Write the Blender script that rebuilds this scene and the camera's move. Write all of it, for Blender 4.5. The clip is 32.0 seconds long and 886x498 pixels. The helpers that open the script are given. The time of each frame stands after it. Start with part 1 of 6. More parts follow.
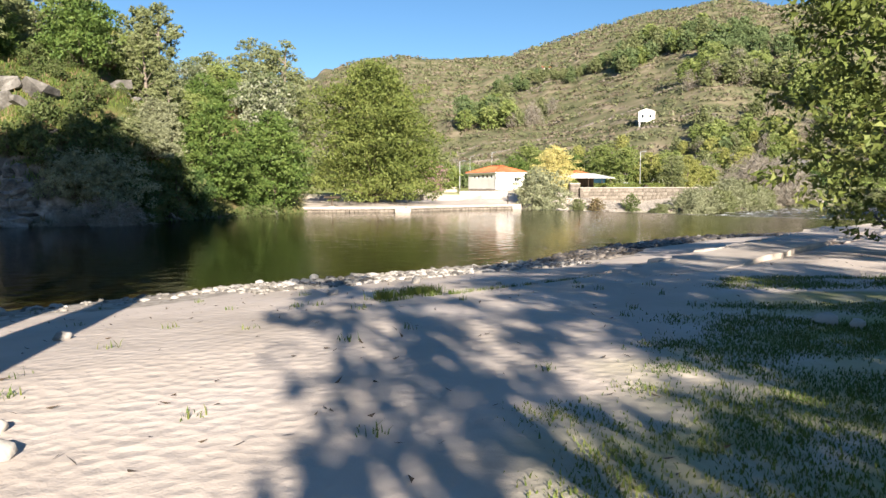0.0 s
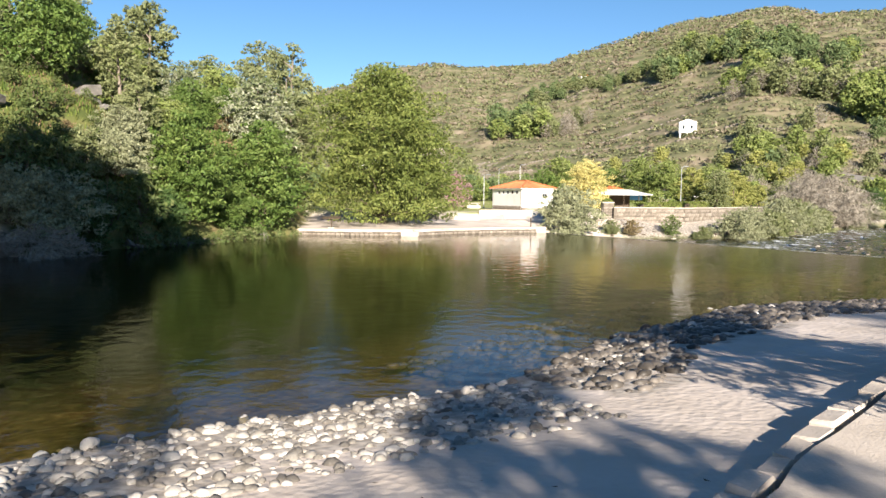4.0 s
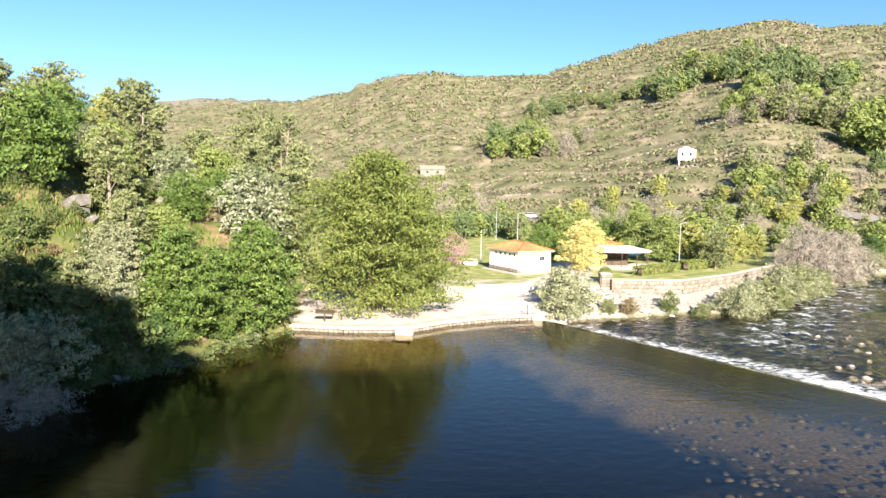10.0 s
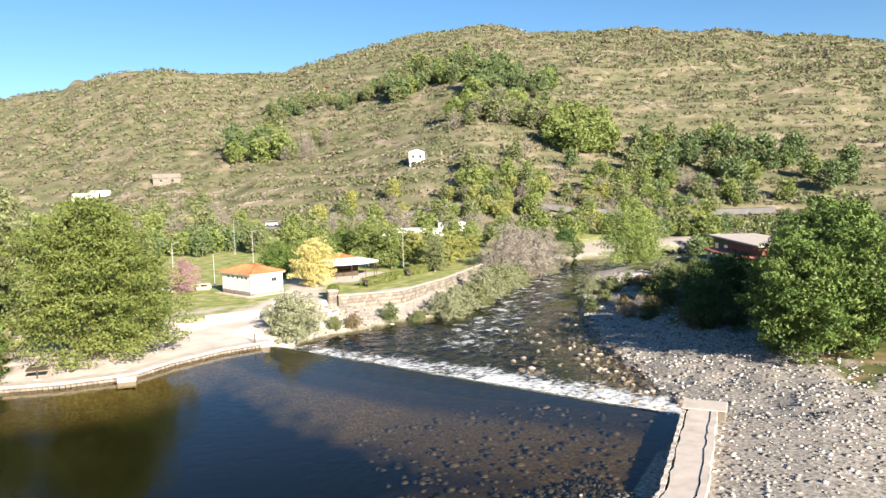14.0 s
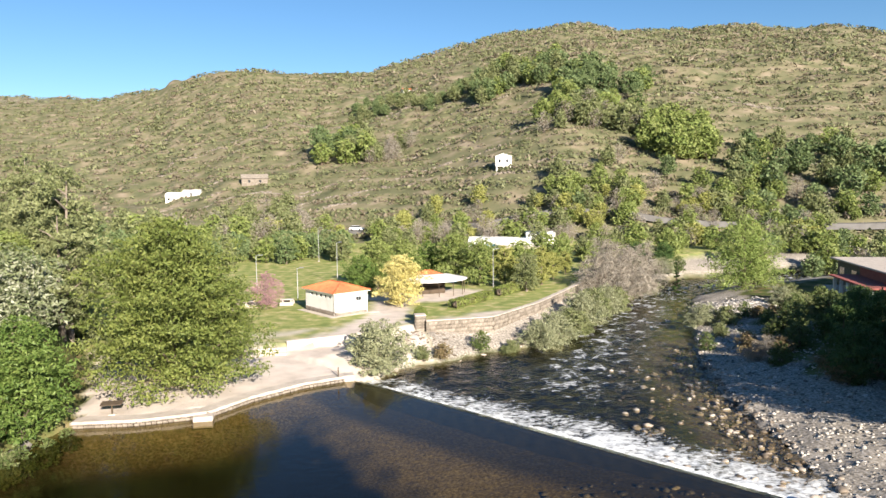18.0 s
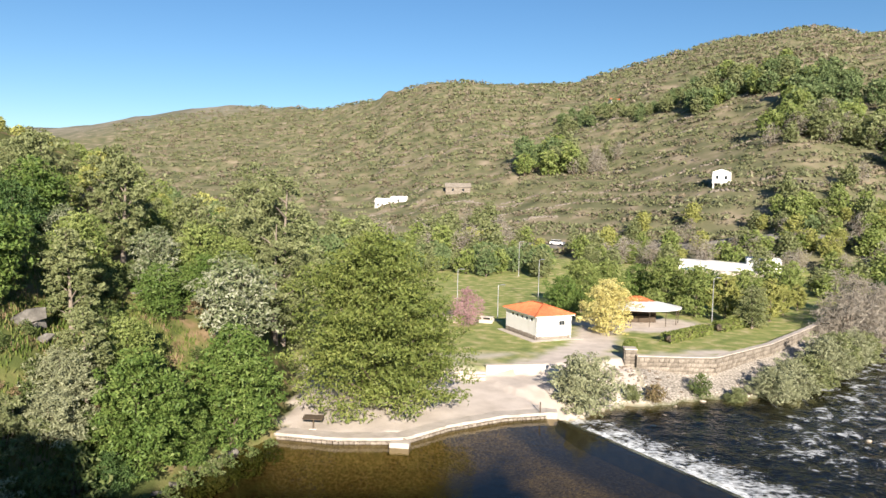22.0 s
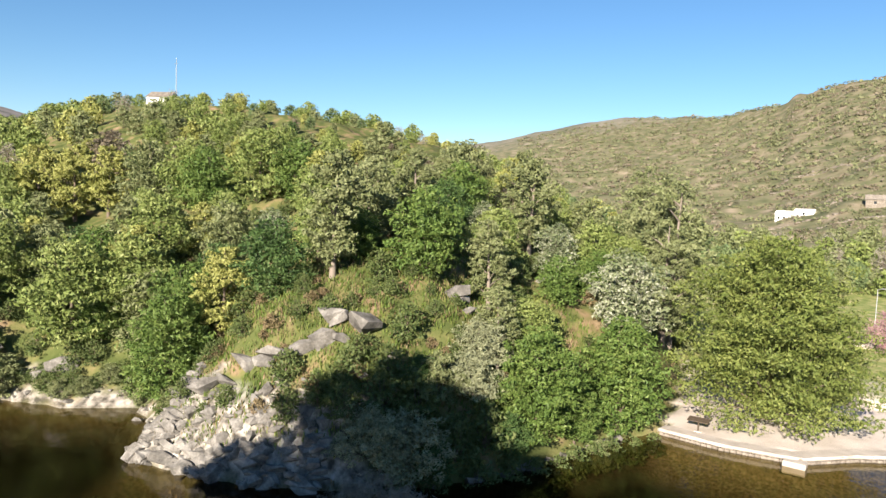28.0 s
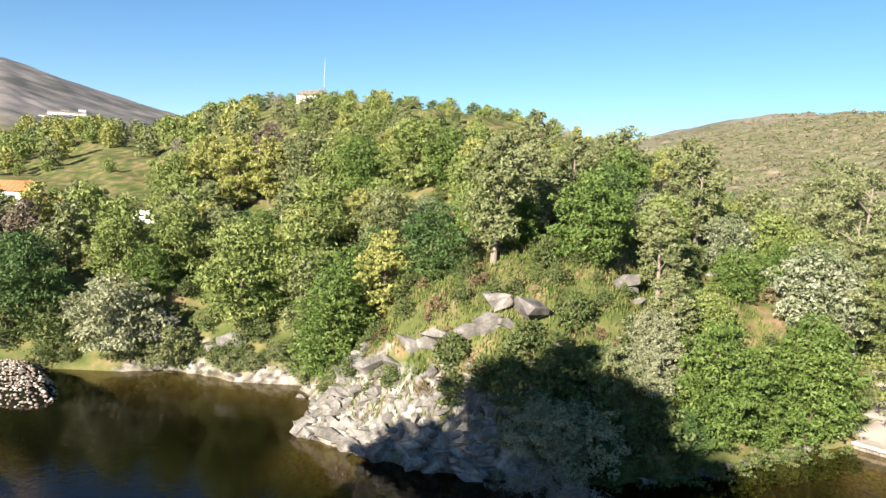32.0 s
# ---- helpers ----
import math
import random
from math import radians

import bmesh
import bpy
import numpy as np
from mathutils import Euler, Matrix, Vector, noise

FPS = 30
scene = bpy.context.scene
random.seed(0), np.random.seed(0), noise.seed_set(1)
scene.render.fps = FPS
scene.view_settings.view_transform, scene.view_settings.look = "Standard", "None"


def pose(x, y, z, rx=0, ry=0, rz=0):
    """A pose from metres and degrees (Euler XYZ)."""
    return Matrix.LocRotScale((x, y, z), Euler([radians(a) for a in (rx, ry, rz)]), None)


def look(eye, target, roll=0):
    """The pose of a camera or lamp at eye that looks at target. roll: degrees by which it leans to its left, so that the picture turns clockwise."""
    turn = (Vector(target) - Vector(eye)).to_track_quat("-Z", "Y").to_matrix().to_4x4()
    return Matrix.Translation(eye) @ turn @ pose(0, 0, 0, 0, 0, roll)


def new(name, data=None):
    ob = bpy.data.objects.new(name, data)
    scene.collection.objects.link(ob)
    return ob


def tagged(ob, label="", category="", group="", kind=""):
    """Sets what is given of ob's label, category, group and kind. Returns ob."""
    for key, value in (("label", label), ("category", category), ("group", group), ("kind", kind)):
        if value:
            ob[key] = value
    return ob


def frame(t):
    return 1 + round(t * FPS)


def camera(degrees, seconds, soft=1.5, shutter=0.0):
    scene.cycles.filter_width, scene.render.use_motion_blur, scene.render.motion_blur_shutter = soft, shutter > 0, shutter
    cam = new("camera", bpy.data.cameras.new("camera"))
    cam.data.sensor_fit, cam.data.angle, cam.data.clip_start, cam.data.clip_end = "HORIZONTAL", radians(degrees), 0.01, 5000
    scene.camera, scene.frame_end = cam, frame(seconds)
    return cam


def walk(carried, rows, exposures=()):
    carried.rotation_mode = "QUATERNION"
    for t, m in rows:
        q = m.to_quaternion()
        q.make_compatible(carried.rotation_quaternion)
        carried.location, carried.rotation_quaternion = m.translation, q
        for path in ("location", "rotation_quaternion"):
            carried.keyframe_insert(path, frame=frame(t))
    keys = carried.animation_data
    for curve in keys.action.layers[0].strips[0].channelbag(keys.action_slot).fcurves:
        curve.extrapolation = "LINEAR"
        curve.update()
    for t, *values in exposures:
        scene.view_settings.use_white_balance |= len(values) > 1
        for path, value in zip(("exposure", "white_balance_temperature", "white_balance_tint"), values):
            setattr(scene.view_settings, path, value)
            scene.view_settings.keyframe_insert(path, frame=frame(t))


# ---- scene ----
import collections
import itertools
cam = camera(64.2, 32.0, soft=1.5)
PATH = [
    (0, (0.00, 0.00, 2.10), (0.000, 1.993, 1.930), -0.2),
    (0.5, (0.14, 1.26, 2.15), (0.171, 3.248, 1.978), -0.3),
    (1, (0.39, 2.56, 2.14), (0.376, 4.548, 1.972), -0.4),
    (1.5, (0.73, 3.76, 2.12), (0.701, 5.753, 1.956), -0.4),
    (2, (1.10, 4.75, 2.17), (1.076, 6.744, 2.011), -0.4),
    (2.5, (1.42, 5.48, 2.24), (1.396, 7.474, 2.083), -0.4),
    (3, (1.55, 6.07, 2.39), (1.589, 8.068, 2.238), -0.4),
    (3.5, (1.77, 6.93, 2.64), (1.685, 8.920, 2.491), 0.1),
    (5.5, (1.87, 9.08, 6.05), (1.769, 11.074, 5.903), 1.2),
    (6, (1.72, 9.17, 6.98), (1.607, 11.162, 6.841), 1.3),
    (6.5, (1.59, 9.05, 7.76), (1.457, 11.044, 7.619), 1.4),
    (7, (1.47, 8.91, 8.47), (1.333, 10.899, 8.329), 1.4),
    (7.5, (1.38, 8.89, 9.02), (1.226, 10.882, 8.873), 1.4),
    (8, (1.38, 8.99, 9.48), (1.217, 10.977, 9.334), 1.5),
    (8.5, (1.44, 9.16, 9.90), (1.267, 11.147, 9.746), 1.5),
    (9, (1.56, 9.30, 10.26), (1.370, 11.283, 10.113), 1.5),
    (9.5, (1.72, 9.32, 10.58), (1.534, 11.309, 10.431), 1.4),
    (10, (1.84, 9.20, 10.85), (1.748, 11.192, 10.702), 1.2),
    (10.5, (2.09, 9.39, 11.09), (2.129, 11.385, 10.947), 1.0),
    (11, (2.29, 9.49, 11.35), (2.405, 11.485, 11.205), 0.7),
    (11.5, (2.52, 9.27, 11.71), (2.717, 11.253, 11.558), 0.4),
    (12, (2.87, 8.54, 12.19), (3.155, 10.512, 12.040), -0.1),
    (12.5, (3.28, 7.31, 12.78), (3.678, 9.263, 12.621), -0.6),
    (13, (3.80, 5.77, 13.40), (4.317, 7.692, 13.239), -1.2),
    (13.5, (4.22, 4.38, 14.00), (4.807, 6.287, 13.829), -1.5),
    (14, (4.57, 3.73, 14.50), (5.153, 5.634, 14.330), -1.7),
    (14.5, (4.76, 3.85, 14.93), (5.319, 5.765, 14.751), -1.7),
    (16.5, (4.62, 6.83, 16.25), (5.165, 8.748, 16.068), -1.4),
    (17, (4.58, 7.89, 16.49), (5.110, 9.812, 16.306), -1.2),
    (17.5, (4.53, 9.20, 16.64), (4.999, 11.140, 16.470), -1.0),
    (18, (4.59, 10.61, 16.79), (4.956, 12.565, 16.620), -0.8),
    (18.5, (4.78, 11.79, 16.88), (5.054, 13.768, 16.719), -0.7),
    (19, (4.79, 12.70, 17.02), (5.041, 14.679, 16.863), -0.6),
    (19.5, (4.67, 13.48, 17.14), (4.871, 15.468, 16.983), -0.3),
    (20, (4.43, 14.25, 17.25), (4.550, 16.241, 17.091), 0.0),
    (20.5, (4.13, 14.85, 17.36), (4.160, 16.845, 17.208), 0.4),
    (21, (3.80, 15.17, 17.45), (3.760, 17.166, 17.303), 0.9),
    (21.5, (3.66, 15.50, 17.55), (3.540, 17.492, 17.403), 1.1),
    (22, (3.51, 15.58, 17.64), (3.331, 17.569, 17.494), 1.3),
    (22.5, (3.40, 15.78, 17.62), (3.157, 17.762, 17.472), 1.4),
    (23, (3.38, 16.01, 17.54), (3.030, 17.973, 17.391), 1.5),
    (23.5, (3.46, 16.09, 17.43), (3.034, 18.035, 17.285), 1.5),
    (24, (3.72, 15.86, 17.45), (3.220, 17.793, 17.305), 1.4),
    (24.5, (4.18, 15.16, 17.51), (3.573, 17.059, 17.365), 1.4),
    (26.5, (5.23, 12.75, 17.40), (4.302, 14.515, 17.260), 1.7),
    (27, (4.85, 12.94, 17.24), (3.827, 14.651, 17.097), 1.9),
    (27.5, (4.20, 13.25, 16.95), (3.104, 14.911, 16.800), 2.1),
    (28, (3.62, 13.42, 16.69), (2.459, 15.036, 16.544), 2.3),
    (28.5, (3.27, 13.29, 16.46), (2.044, 14.861, 16.310), 2.5),
    (29, (2.94, 13.18, 16.26), (1.652, 14.701, 16.108), 2.7),
    (29.5, (2.73, 13.17, 16.11), (1.382, 14.646, 15.959), 2.8),
    (30, (2.50, 13.02, 16.03), (1.138, 14.476, 15.879), 2.9),
    (30.5, (2.24, 12.77, 15.97), (0.868, 14.219, 15.819), 2.9),
    (31, (1.89, 12.58, 15.86), (0.500, 14.012, 15.703), 2.9),
    (31.5, (1.39, 12.65, 15.71), (-0.023, 14.055, 15.545), 2.9),
    (32, (0.76, 13.01, 15.43), (-0.673, 14.393, 15.268), 2.8),
]
walk(cam, [(t, look(eye, target, roll)) for t, eye, target, roll in PATH], exposures=[(0.0, 1.48), (3.5, 1.5), (6.0, 1.9), (9.0, 2.02), (12.0, 1.8), (14.0, 1.7), (17.0, 1.54), (21.0, 1.33), (24.0, 1.29), (28.0, 1.5), (30.0, 1.68), (32.0, 1.72)])

# ---- daylight: a low sun behind the beach, clear sky ----
SUN_WAY = Vector((-0.25, 0.97, -0.40)).normalized()
world = bpy.data.worlds.new("sky")
scene.world = world
world.use_nodes = True
wn = world.node_tree.nodes
sky = wn.new("ShaderNodeTexSky")
sky.sky_type, sky.sun_disc = "NISHITA", False
sky.sun_elevation = math.asin(-SUN_WAY.z)
sky.sun_rotation = math.atan2(-SUN_WAY.x, -SUN_WAY.y)
sky.altitude = 700
sky.air_density, sky.dust_density, sky.ozone_density = 1.0, 0.0, 3.2
wn["Background"].inputs[1].default_value = 0.052
deep = wn.new("ShaderNodeHueSaturation")
deep.inputs["Saturation"].default_value = 1.15
world.node_tree.links.new(sky.outputs[0], deep.inputs["Color"])
world.node_tree.links.new(deep.outputs[0], wn["Background"].inputs[0])
sun = new("sun", bpy.data.lights.new("sun", "SUN"))
sun.data.energy, sun.data.angle, sun.data.color = 5.0, radians(0.6), (1.0, 0.89, 0.76)
sun.matrix_world = look((0, -60, 60), Vector((0, -60, 60)) + SUN_WAY)

# ---- materials ----
def mat(name, stops, scale=4.0, rough=0.85, bump=0.3, fine=30.0, metal=0.0, coord="Object", island=0.0, spec=0.3, per_object=0.0, trans=0.0):
    """Two-scale procedural surface: stops are colours that a coarse noise runs through, with a fine noise on top."""
    m = bpy.data.materials.new(name)
    m.use_nodes = True
    nt = m.node_tree
    n, ln = nt.nodes, nt.links
    b = n["Principled BSDF"]
    tc = n.new("ShaderNodeTexCoord")
    src = tc.outputs["Object" if coord == "World" else coord]
    if coord == "World":
        g = n.new("ShaderNodeNewGeometry")
        src = g.outputs["Position"]
    a = n.new("ShaderNodeTexNoise")
    a.inputs["Scale"].default_value, a.inputs["Detail"].default_value = scale, 5
    ln.new(src, a.inputs["Vector"])
    c = n.new("ShaderNodeTexNoise")
    c.inputs["Scale"].default_value, c.inputs["Detail"].default_value = fine, 3
    ln.new(src, c.inputs["Vector"])
    mixv = n.new("ShaderNodeMath")
    mixv.operation = "MULTIPLY_ADD"
    mixv.inputs[1].default_value = 0.35
    ln.new(c.outputs[0], mixv.inputs[0])
    sc = n.new("ShaderNodeMath")
    sc.operation = "MULTIPLY_ADD"
    sc.inputs[1].default_value, sc.inputs[2].default_value = 0.9, -0.12
    ln.new(a.outputs[0], sc.inputs[0])
    ln.new(sc.outputs[0], mixv.inputs[2])
    fac = mixv.outputs[0]
    if island or per_object:
        if island:
            g2 = n.new("ShaderNodeNewGeometry")
            rnd = g2.outputs["Random Per Island"]
        else:
            oi = n.new("ShaderNodeObjectInfo")
            rnd = oi.outputs["Random"]
        ad = n.new("ShaderNodeMath")
        ad.operation = "MULTIPLY_ADD"
        k = island or per_object
        ad.inputs[1].default_value = k
        off = n.new("ShaderNodeMath")
        off.operation = "SUBTRACT"
        ln.new(rnd, ad.inputs[0])
        ln.new(fac, off.inputs[0])
        off.inputs[1].default_value = k / 2
        ln.new(off.outputs[0], ad.inputs[2])
        fac = ad.outputs[0]
    r = n.new("ShaderNodeValToRGB")
    e = r.color_ramp.elements
    while len(e) < len(stops):
        e.new(0.5)
    for i, s in enumerate(stops):
        e[i].position = 0.2 + 0.6 * i / max(1, len(stops) - 1)
        e[i].color = (*s, 1)
    ln.new(fac, r.inputs[0])
    ln.new(r.outputs[0], b.inputs["Base Color"])
    b.inputs["Roughness"].default_value = rough
    b.inputs["Metallic"].default_value = metal
    b.inputs["Specular IOR Level"].default_value = spec
    if bump:
        bp = n.new("ShaderNodeBump")
        bp.inputs["Strength"].default_value = bump
        bp.inputs["Distance"].default_value = 0.05
        ln.new(mixv.outputs[0], bp.inputs["Height"])
        ln.new(bp.outputs[0], b.inputs["Normal"])
    if trans:
        t = n.new("ShaderNodeBsdfTranslucent")
        ln.new(r.outputs[0], t.inputs[0])
        mx = n.new("ShaderNodeMixShader")
        mx.inputs[0].default_value = trans
        ln.new(b.outputs[0], mx.inputs[1])
        ln.new(t.outputs[0], mx.inputs[2])
        ln.new(mx.outputs[0], n["Material Output"].inputs[0])
    return m


def leaf(name, *stops):
    return mat(name, stops, scale=0.35, fine=2.0, rough=0.6, bump=0, island=0.42, spec=0.25, trans=0.14)


M = dict(
    bark=mat("bark", ((0.06, 0.045, 0.03), (0.13, 0.10, 0.075), (0.2, 0.17, 0.13)), 6, 0.9, 0.6, 40),
    palebark=mat("pale_bark", ((0.16, 0.13, 0.10), (0.26, 0.22, 0.18)), 6, 0.9, 0.5, 40),
    alder=leaf("alder_leaves", (0.074, 0.102, 0.023), (0.125, 0.158, 0.036), (0.205, 0.228, 0.065)),
    bright=leaf("bright_leaves", (0.054, 0.098, 0.02), (0.097, 0.152, 0.033), (0.167, 0.218, 0.058)),
    fresh=leaf("fresh_leaves", (0.10, 0.143, 0.034), (0.17, 0.215, 0.058), (0.27, 0.30, 0.105)),
    olive=leaf("olive_leaves", (0.104, 0.127, 0.048), (0.168, 0.19, 0.08), (0.255, 0.272, 0.134)),
    silver=leaf("silver_leaves", (0.15, 0.165, 0.09), (0.235, 0.25, 0.14), (0.335, 0.345, 0.215)),
    yellow=leaf("yellow_leaves", (0.36, 0.31, 0.10), (0.52, 0.46, 0.17), (0.64, 0.58, 0.28)),
    yellowgreen=leaf("yellow_green_leaves", (0.175, 0.192, 0.046), (0.268, 0.28, 0.08), (0.38, 0.37, 0.13)),
    dark=leaf("dark_leaves", (0.035, 0.07, 0.02), (0.06, 0.11, 0.03), (0.11, 0.16, 0.05)),
    pink=leaf("pink_blossom", (0.24, 0.14, 0.14), (0.36, 0.21, 0.23), (0.46, 0.31, 0.32)),
    white=leaf("white_blossom", (0.10, 0.135, 0.055), (0.19, 0.215, 0.115), (0.42, 0.42, 0.33)),
    bare=leaf("bare_twigs", (0.19, 0.165, 0.13), (0.27, 0.24, 0.195), (0.36, 0.33, 0.28)),
    scrub=leaf("scrub_leaves", (0.05, 0.08, 0.022), (0.09, 0.12, 0.036), (0.15, 0.17, 0.065)),
    mscrub=leaf("mountain_scrub_leaves", (0.10, 0.118, 0.055), (0.155, 0.168, 0.082), (0.225, 0.228, 0.12)),
    heath=leaf("heath_twigs", (0.12, 0.098, 0.065), (0.18, 0.15, 0.105), (0.25, 0.215, 0.16)),
    # lighter than the near oak leaves: haze of distance put into the colour
    fardark=leaf("hazed_oak_leaves", (0.075, 0.115, 0.045), (0.12, 0.165, 0.065), (0.18, 0.22, 0.095)),
    weep=leaf("weeping_leaves", (0.12, 0.175, 0.04), (0.18, 0.24, 0.06), (0.27, 0.32, 0.10)),
    rock=mat("granite", ((0.035, 0.032, 0.028), (0.14, 0.13, 0.115), (0.33, 0.31, 0.28)), 1.1, 0.9, 1.0, 7, coord="World"),
    cobble=mat("cobbles", ((0.11, 0.10, 0.088), (0.27, 0.25, 0.22), (0.47, 0.44, 0.40)), 2.0, 0.8, 0.4, 25, island=0.7, coord="World"),
    wetcobble=mat("wet_cobbles", ((0.04, 0.035, 0.03), (0.09, 0.08, 0.07), (0.17, 0.15, 0.13)), 2.0, 0.45, 0.4, 25, island=0.6, coord="World"),
    concrete=mat("weathered_concrete", ((0.33, 0.285, 0.24), (0.46, 0.405, 0.35), (0.56, 0.50, 0.44)), 1.2, 0.9, 0.5, 30, coord="World"),
    stonewall=mat("wall_stone", ((0.09, 0.075, 0.06), (0.20, 0.172, 0.14), (0.34, 0.30, 0.25)), 1.5, 0.9, 0.6, 20, per_object=0.26),
    darksill=mat("dark_sill_concrete", ((0.018, 0.017, 0.010), (0.045, 0.040, 0.024), (0.08, 0.07, 0.045)), 1.5, 0.7, 0.4, 12, coord="World"),
    mortar=mat("mortar", ((0.11, 0.095, 0.075), (0.21, 0.185, 0.15)), 2, 0.95, 0.5, 30, coord="World"),
    plaster=mat("white_plaster", ((0.70, 0.68, 0.64), (0.80, 0.79, 0.76), (0.84, 0.83, 0.80)), 0.8, 0.8, 0.15, 20),
    oldplaster=mat("stained_whitewash", ((0.30, 0.27, 0.235), (0.47, 0.44, 0.40), (0.62, 0.59, 0.55)), 1.4, 0.9, 0.4, 18),
    rooftile=mat("terracotta", ((0.36, 0.09, 0.035), (0.48, 0.14, 0.055), (0.56, 0.20, 0.085)), 2, 0.8, 0.3, 20, per_object=0.45),
    steel=mat("galvanised_steel", ((0.35, 0.36, 0.36), (0.45, 0.46, 0.46)), 3, 0.45, 0.1, 40, metal=0.7),
    darkwood=mat("dark_wood", ((0.05, 0.035, 0.025), (0.10, 0.075, 0.05)), 4, 0.8, 0.4, 40),
    glass=mat("dark_glass", ((0.02, 0.025, 0.03), (0.03, 0.035, 0.04)), 2, 0.1, 0, 10, spec=0.6),
    foam=mat("foam", ((0.55, 0.6, 0.62), (0.75, 0.78, 0.8), (0.85, 0.87, 0.88)), 3, 0.7, 0.6, 14, coord="World"),
    brownstone=mat("river_stones", ((0.10, 0.08, 0.06), (0.22, 0.18, 0.14), (0.46, 0.41, 0.35)), 2.0, 0.7, 0.4, 25, island=0.6, coord="World"),
    redpaint=mat("faded_red_paint", ((0.24, 0.07, 0.06), (0.34, 0.12, 0.10)), 1, 0.8, 0.2, 12),
    bluepaint=mat("blue_board", ((0.06, 0.22, 0.42), (0.12, 0.34, 0.55)), 1, 0.6, 0.1, 12),
    paleboard=mat("pale_board", ((0.42, 0.50, 0.60), (0.6, 0.66, 0.72)), 1.5, 0.5, 0.05, 10),
    metalroof=mat("grey_metal_roof", ((0.5, 0.5, 0.49), (0.64, 0.64, 0.63)), 0.6, 0.5, 0.1, 12),
    asphalt=mat("asphalt", ((0.10, 0.095, 0.09), (0.16, 0.155, 0.15)), 0.6, 0.9, 0.2, 12, coord="World"),
    carpaint=mat("white_car_paint", ((0.7, 0.7, 0.7), (0.8, 0.8, 0.8)), 1, 0.3, 0, 10),
    tyre=mat("tyre_rubber", ((0.02, 0.02, 0.02), (0.04, 0.04, 0.04)), 3, 0.9, 0.1, 20),
    grassblade=leaf("grass_blades", (0.06, 0.10, 0.02), (0.11, 0.155, 0.03), (0.19, 0.20, 0.06)),
    drygrass=leaf("dry_grass", (0.12, 0.10, 0.045), (0.19, 0.15, 0.075), (0.26, 0.18, 0.11)),
)

# ---- the lie of the land ----
NEAR = [(-120, -40), (-75, 5), (-60, 14), (-45, 16), (-30, 13), (-16, 9), (-8.5, 11), (-5.1, 14.6), (-1.4, 17.3), (2.3, 19.7), (5, 24), (9.5, 28.8), (15, 31), (22, 32), (27, 36.5), (31, 40.5)]
EAST = [(31, 40.5), (33.5, 44), (34.5, 47), (36.7, 56), (38.8, 64), (43, 75), (50, 88), (57, 101), (64, 112), (75, 120), (100, 128), (130, 136)]
FARBANK = [(130, 150), (100, 142), (75, 137), (63, 127), (54, 114), (46, 105), (40, 96), (33, 89), (27, 84.5), (23, 84), (18, 80.5), (14, 79.5), (10, 75), (7.6, 72.5)]
QUAY = [(7.6, 72.5), (3.6, 71), (-0.6, 67.9), (-3.5, 64.6), (-8.2, 63.9), (-12.6, 64.3)]
WEST = [(-12.6, 64.3), (-14.5, 61), (-16, 55.5), (-17.2, 49.5), (-20.6, 43.5), (-23.9, 40.6), (-28, 38.2), (-35.6, 36.5), (-39, 40.3), (-45, 42.3), (-48.8, 38.7), (-54, 36.7), (-56, 33), (-64, 24), (-82, 8), (-125, -30)]
RIVER = NEAR + EAST[1:] + FARBANK + QUAY[1:] + WEST[1:]
PARK = [(-9, 79.5), (2.7, 82.2), (7.4, 83.6), (16.5, 88.5), (24.6, 88), (33, 96.5), (42.5, 109), (58, 130), (90, 152), (150, 175), (600, 300), (600, 900), (-400, 900), (-200, 260), (-90, 200), (-45, 140), (-25, 95), (-17, 80)]
HILL = WEST + [(-300, -200), (-900, 0), (-500, 420), (-200, 262), (-85, 202), (-38, 142), (-21, 95), (-15, 78)]
SHOAL = [(2, 72), (8.5, 55), (14.9, 41), (20, 31), (28, 33), (36, 40), (12, 76)]
WEIR_A, WEIR_B = Vector((8.2, 71.8)), Vector((30.6, 40.6))
HUB = (4.0, 13.0)


def inside(px, py, poly):
    res = np.zeros(px.shape, bool)
    n = len(poly)
    for i in range(n):
        (x0, y0), (x1, y1) = poly[i], poly[(i + 1) % n]
        if y0 == y1:
            continue
        c = ((y0 > py) != (y1 > py)) & (px < (x1 - x0) * (py - y0) / (y1 - y0) + x0)
        res ^= c
    return res


def dist(px, py, line):
    d = np.full(px.shape, 1e9)
    for (x0, y0), (x1, y1) in zip(line, line[1:]):
        dx, dy = x1 - x0, y1 - y0
        k = np.clip(((px - x0) * dx + (py - y0) * dy) / (dx * dx + dy * dy), 0, 1)
        d = np.minimum(d, np.hypot(px - x0 - k * dx, py - y0 - k * dy))
    return d


def ripple(px, py, s, seed=0):
    """Cheap smooth noise in about -1..1 with bumps about s metres wide."""
    rs = np.random.RandomState(seed)
    v = np.zeros(px.shape)
    for k in range(7):
        a, ph = rs.uniform(0, 6.28, 2)
        f = 6.28 / s * rs.uniform(0.6, 1.7)
        w = rs.uniform(-1, 1, 2) * 2.2
        v += np.sin((px * math.cos(a) + py * math.sin(a)) * f + ph + w[0] * np.sin(py * f * 0.43 + ph) + w[1] * np.cos(px * f * 0.37 - ph))
    return v / 4.2


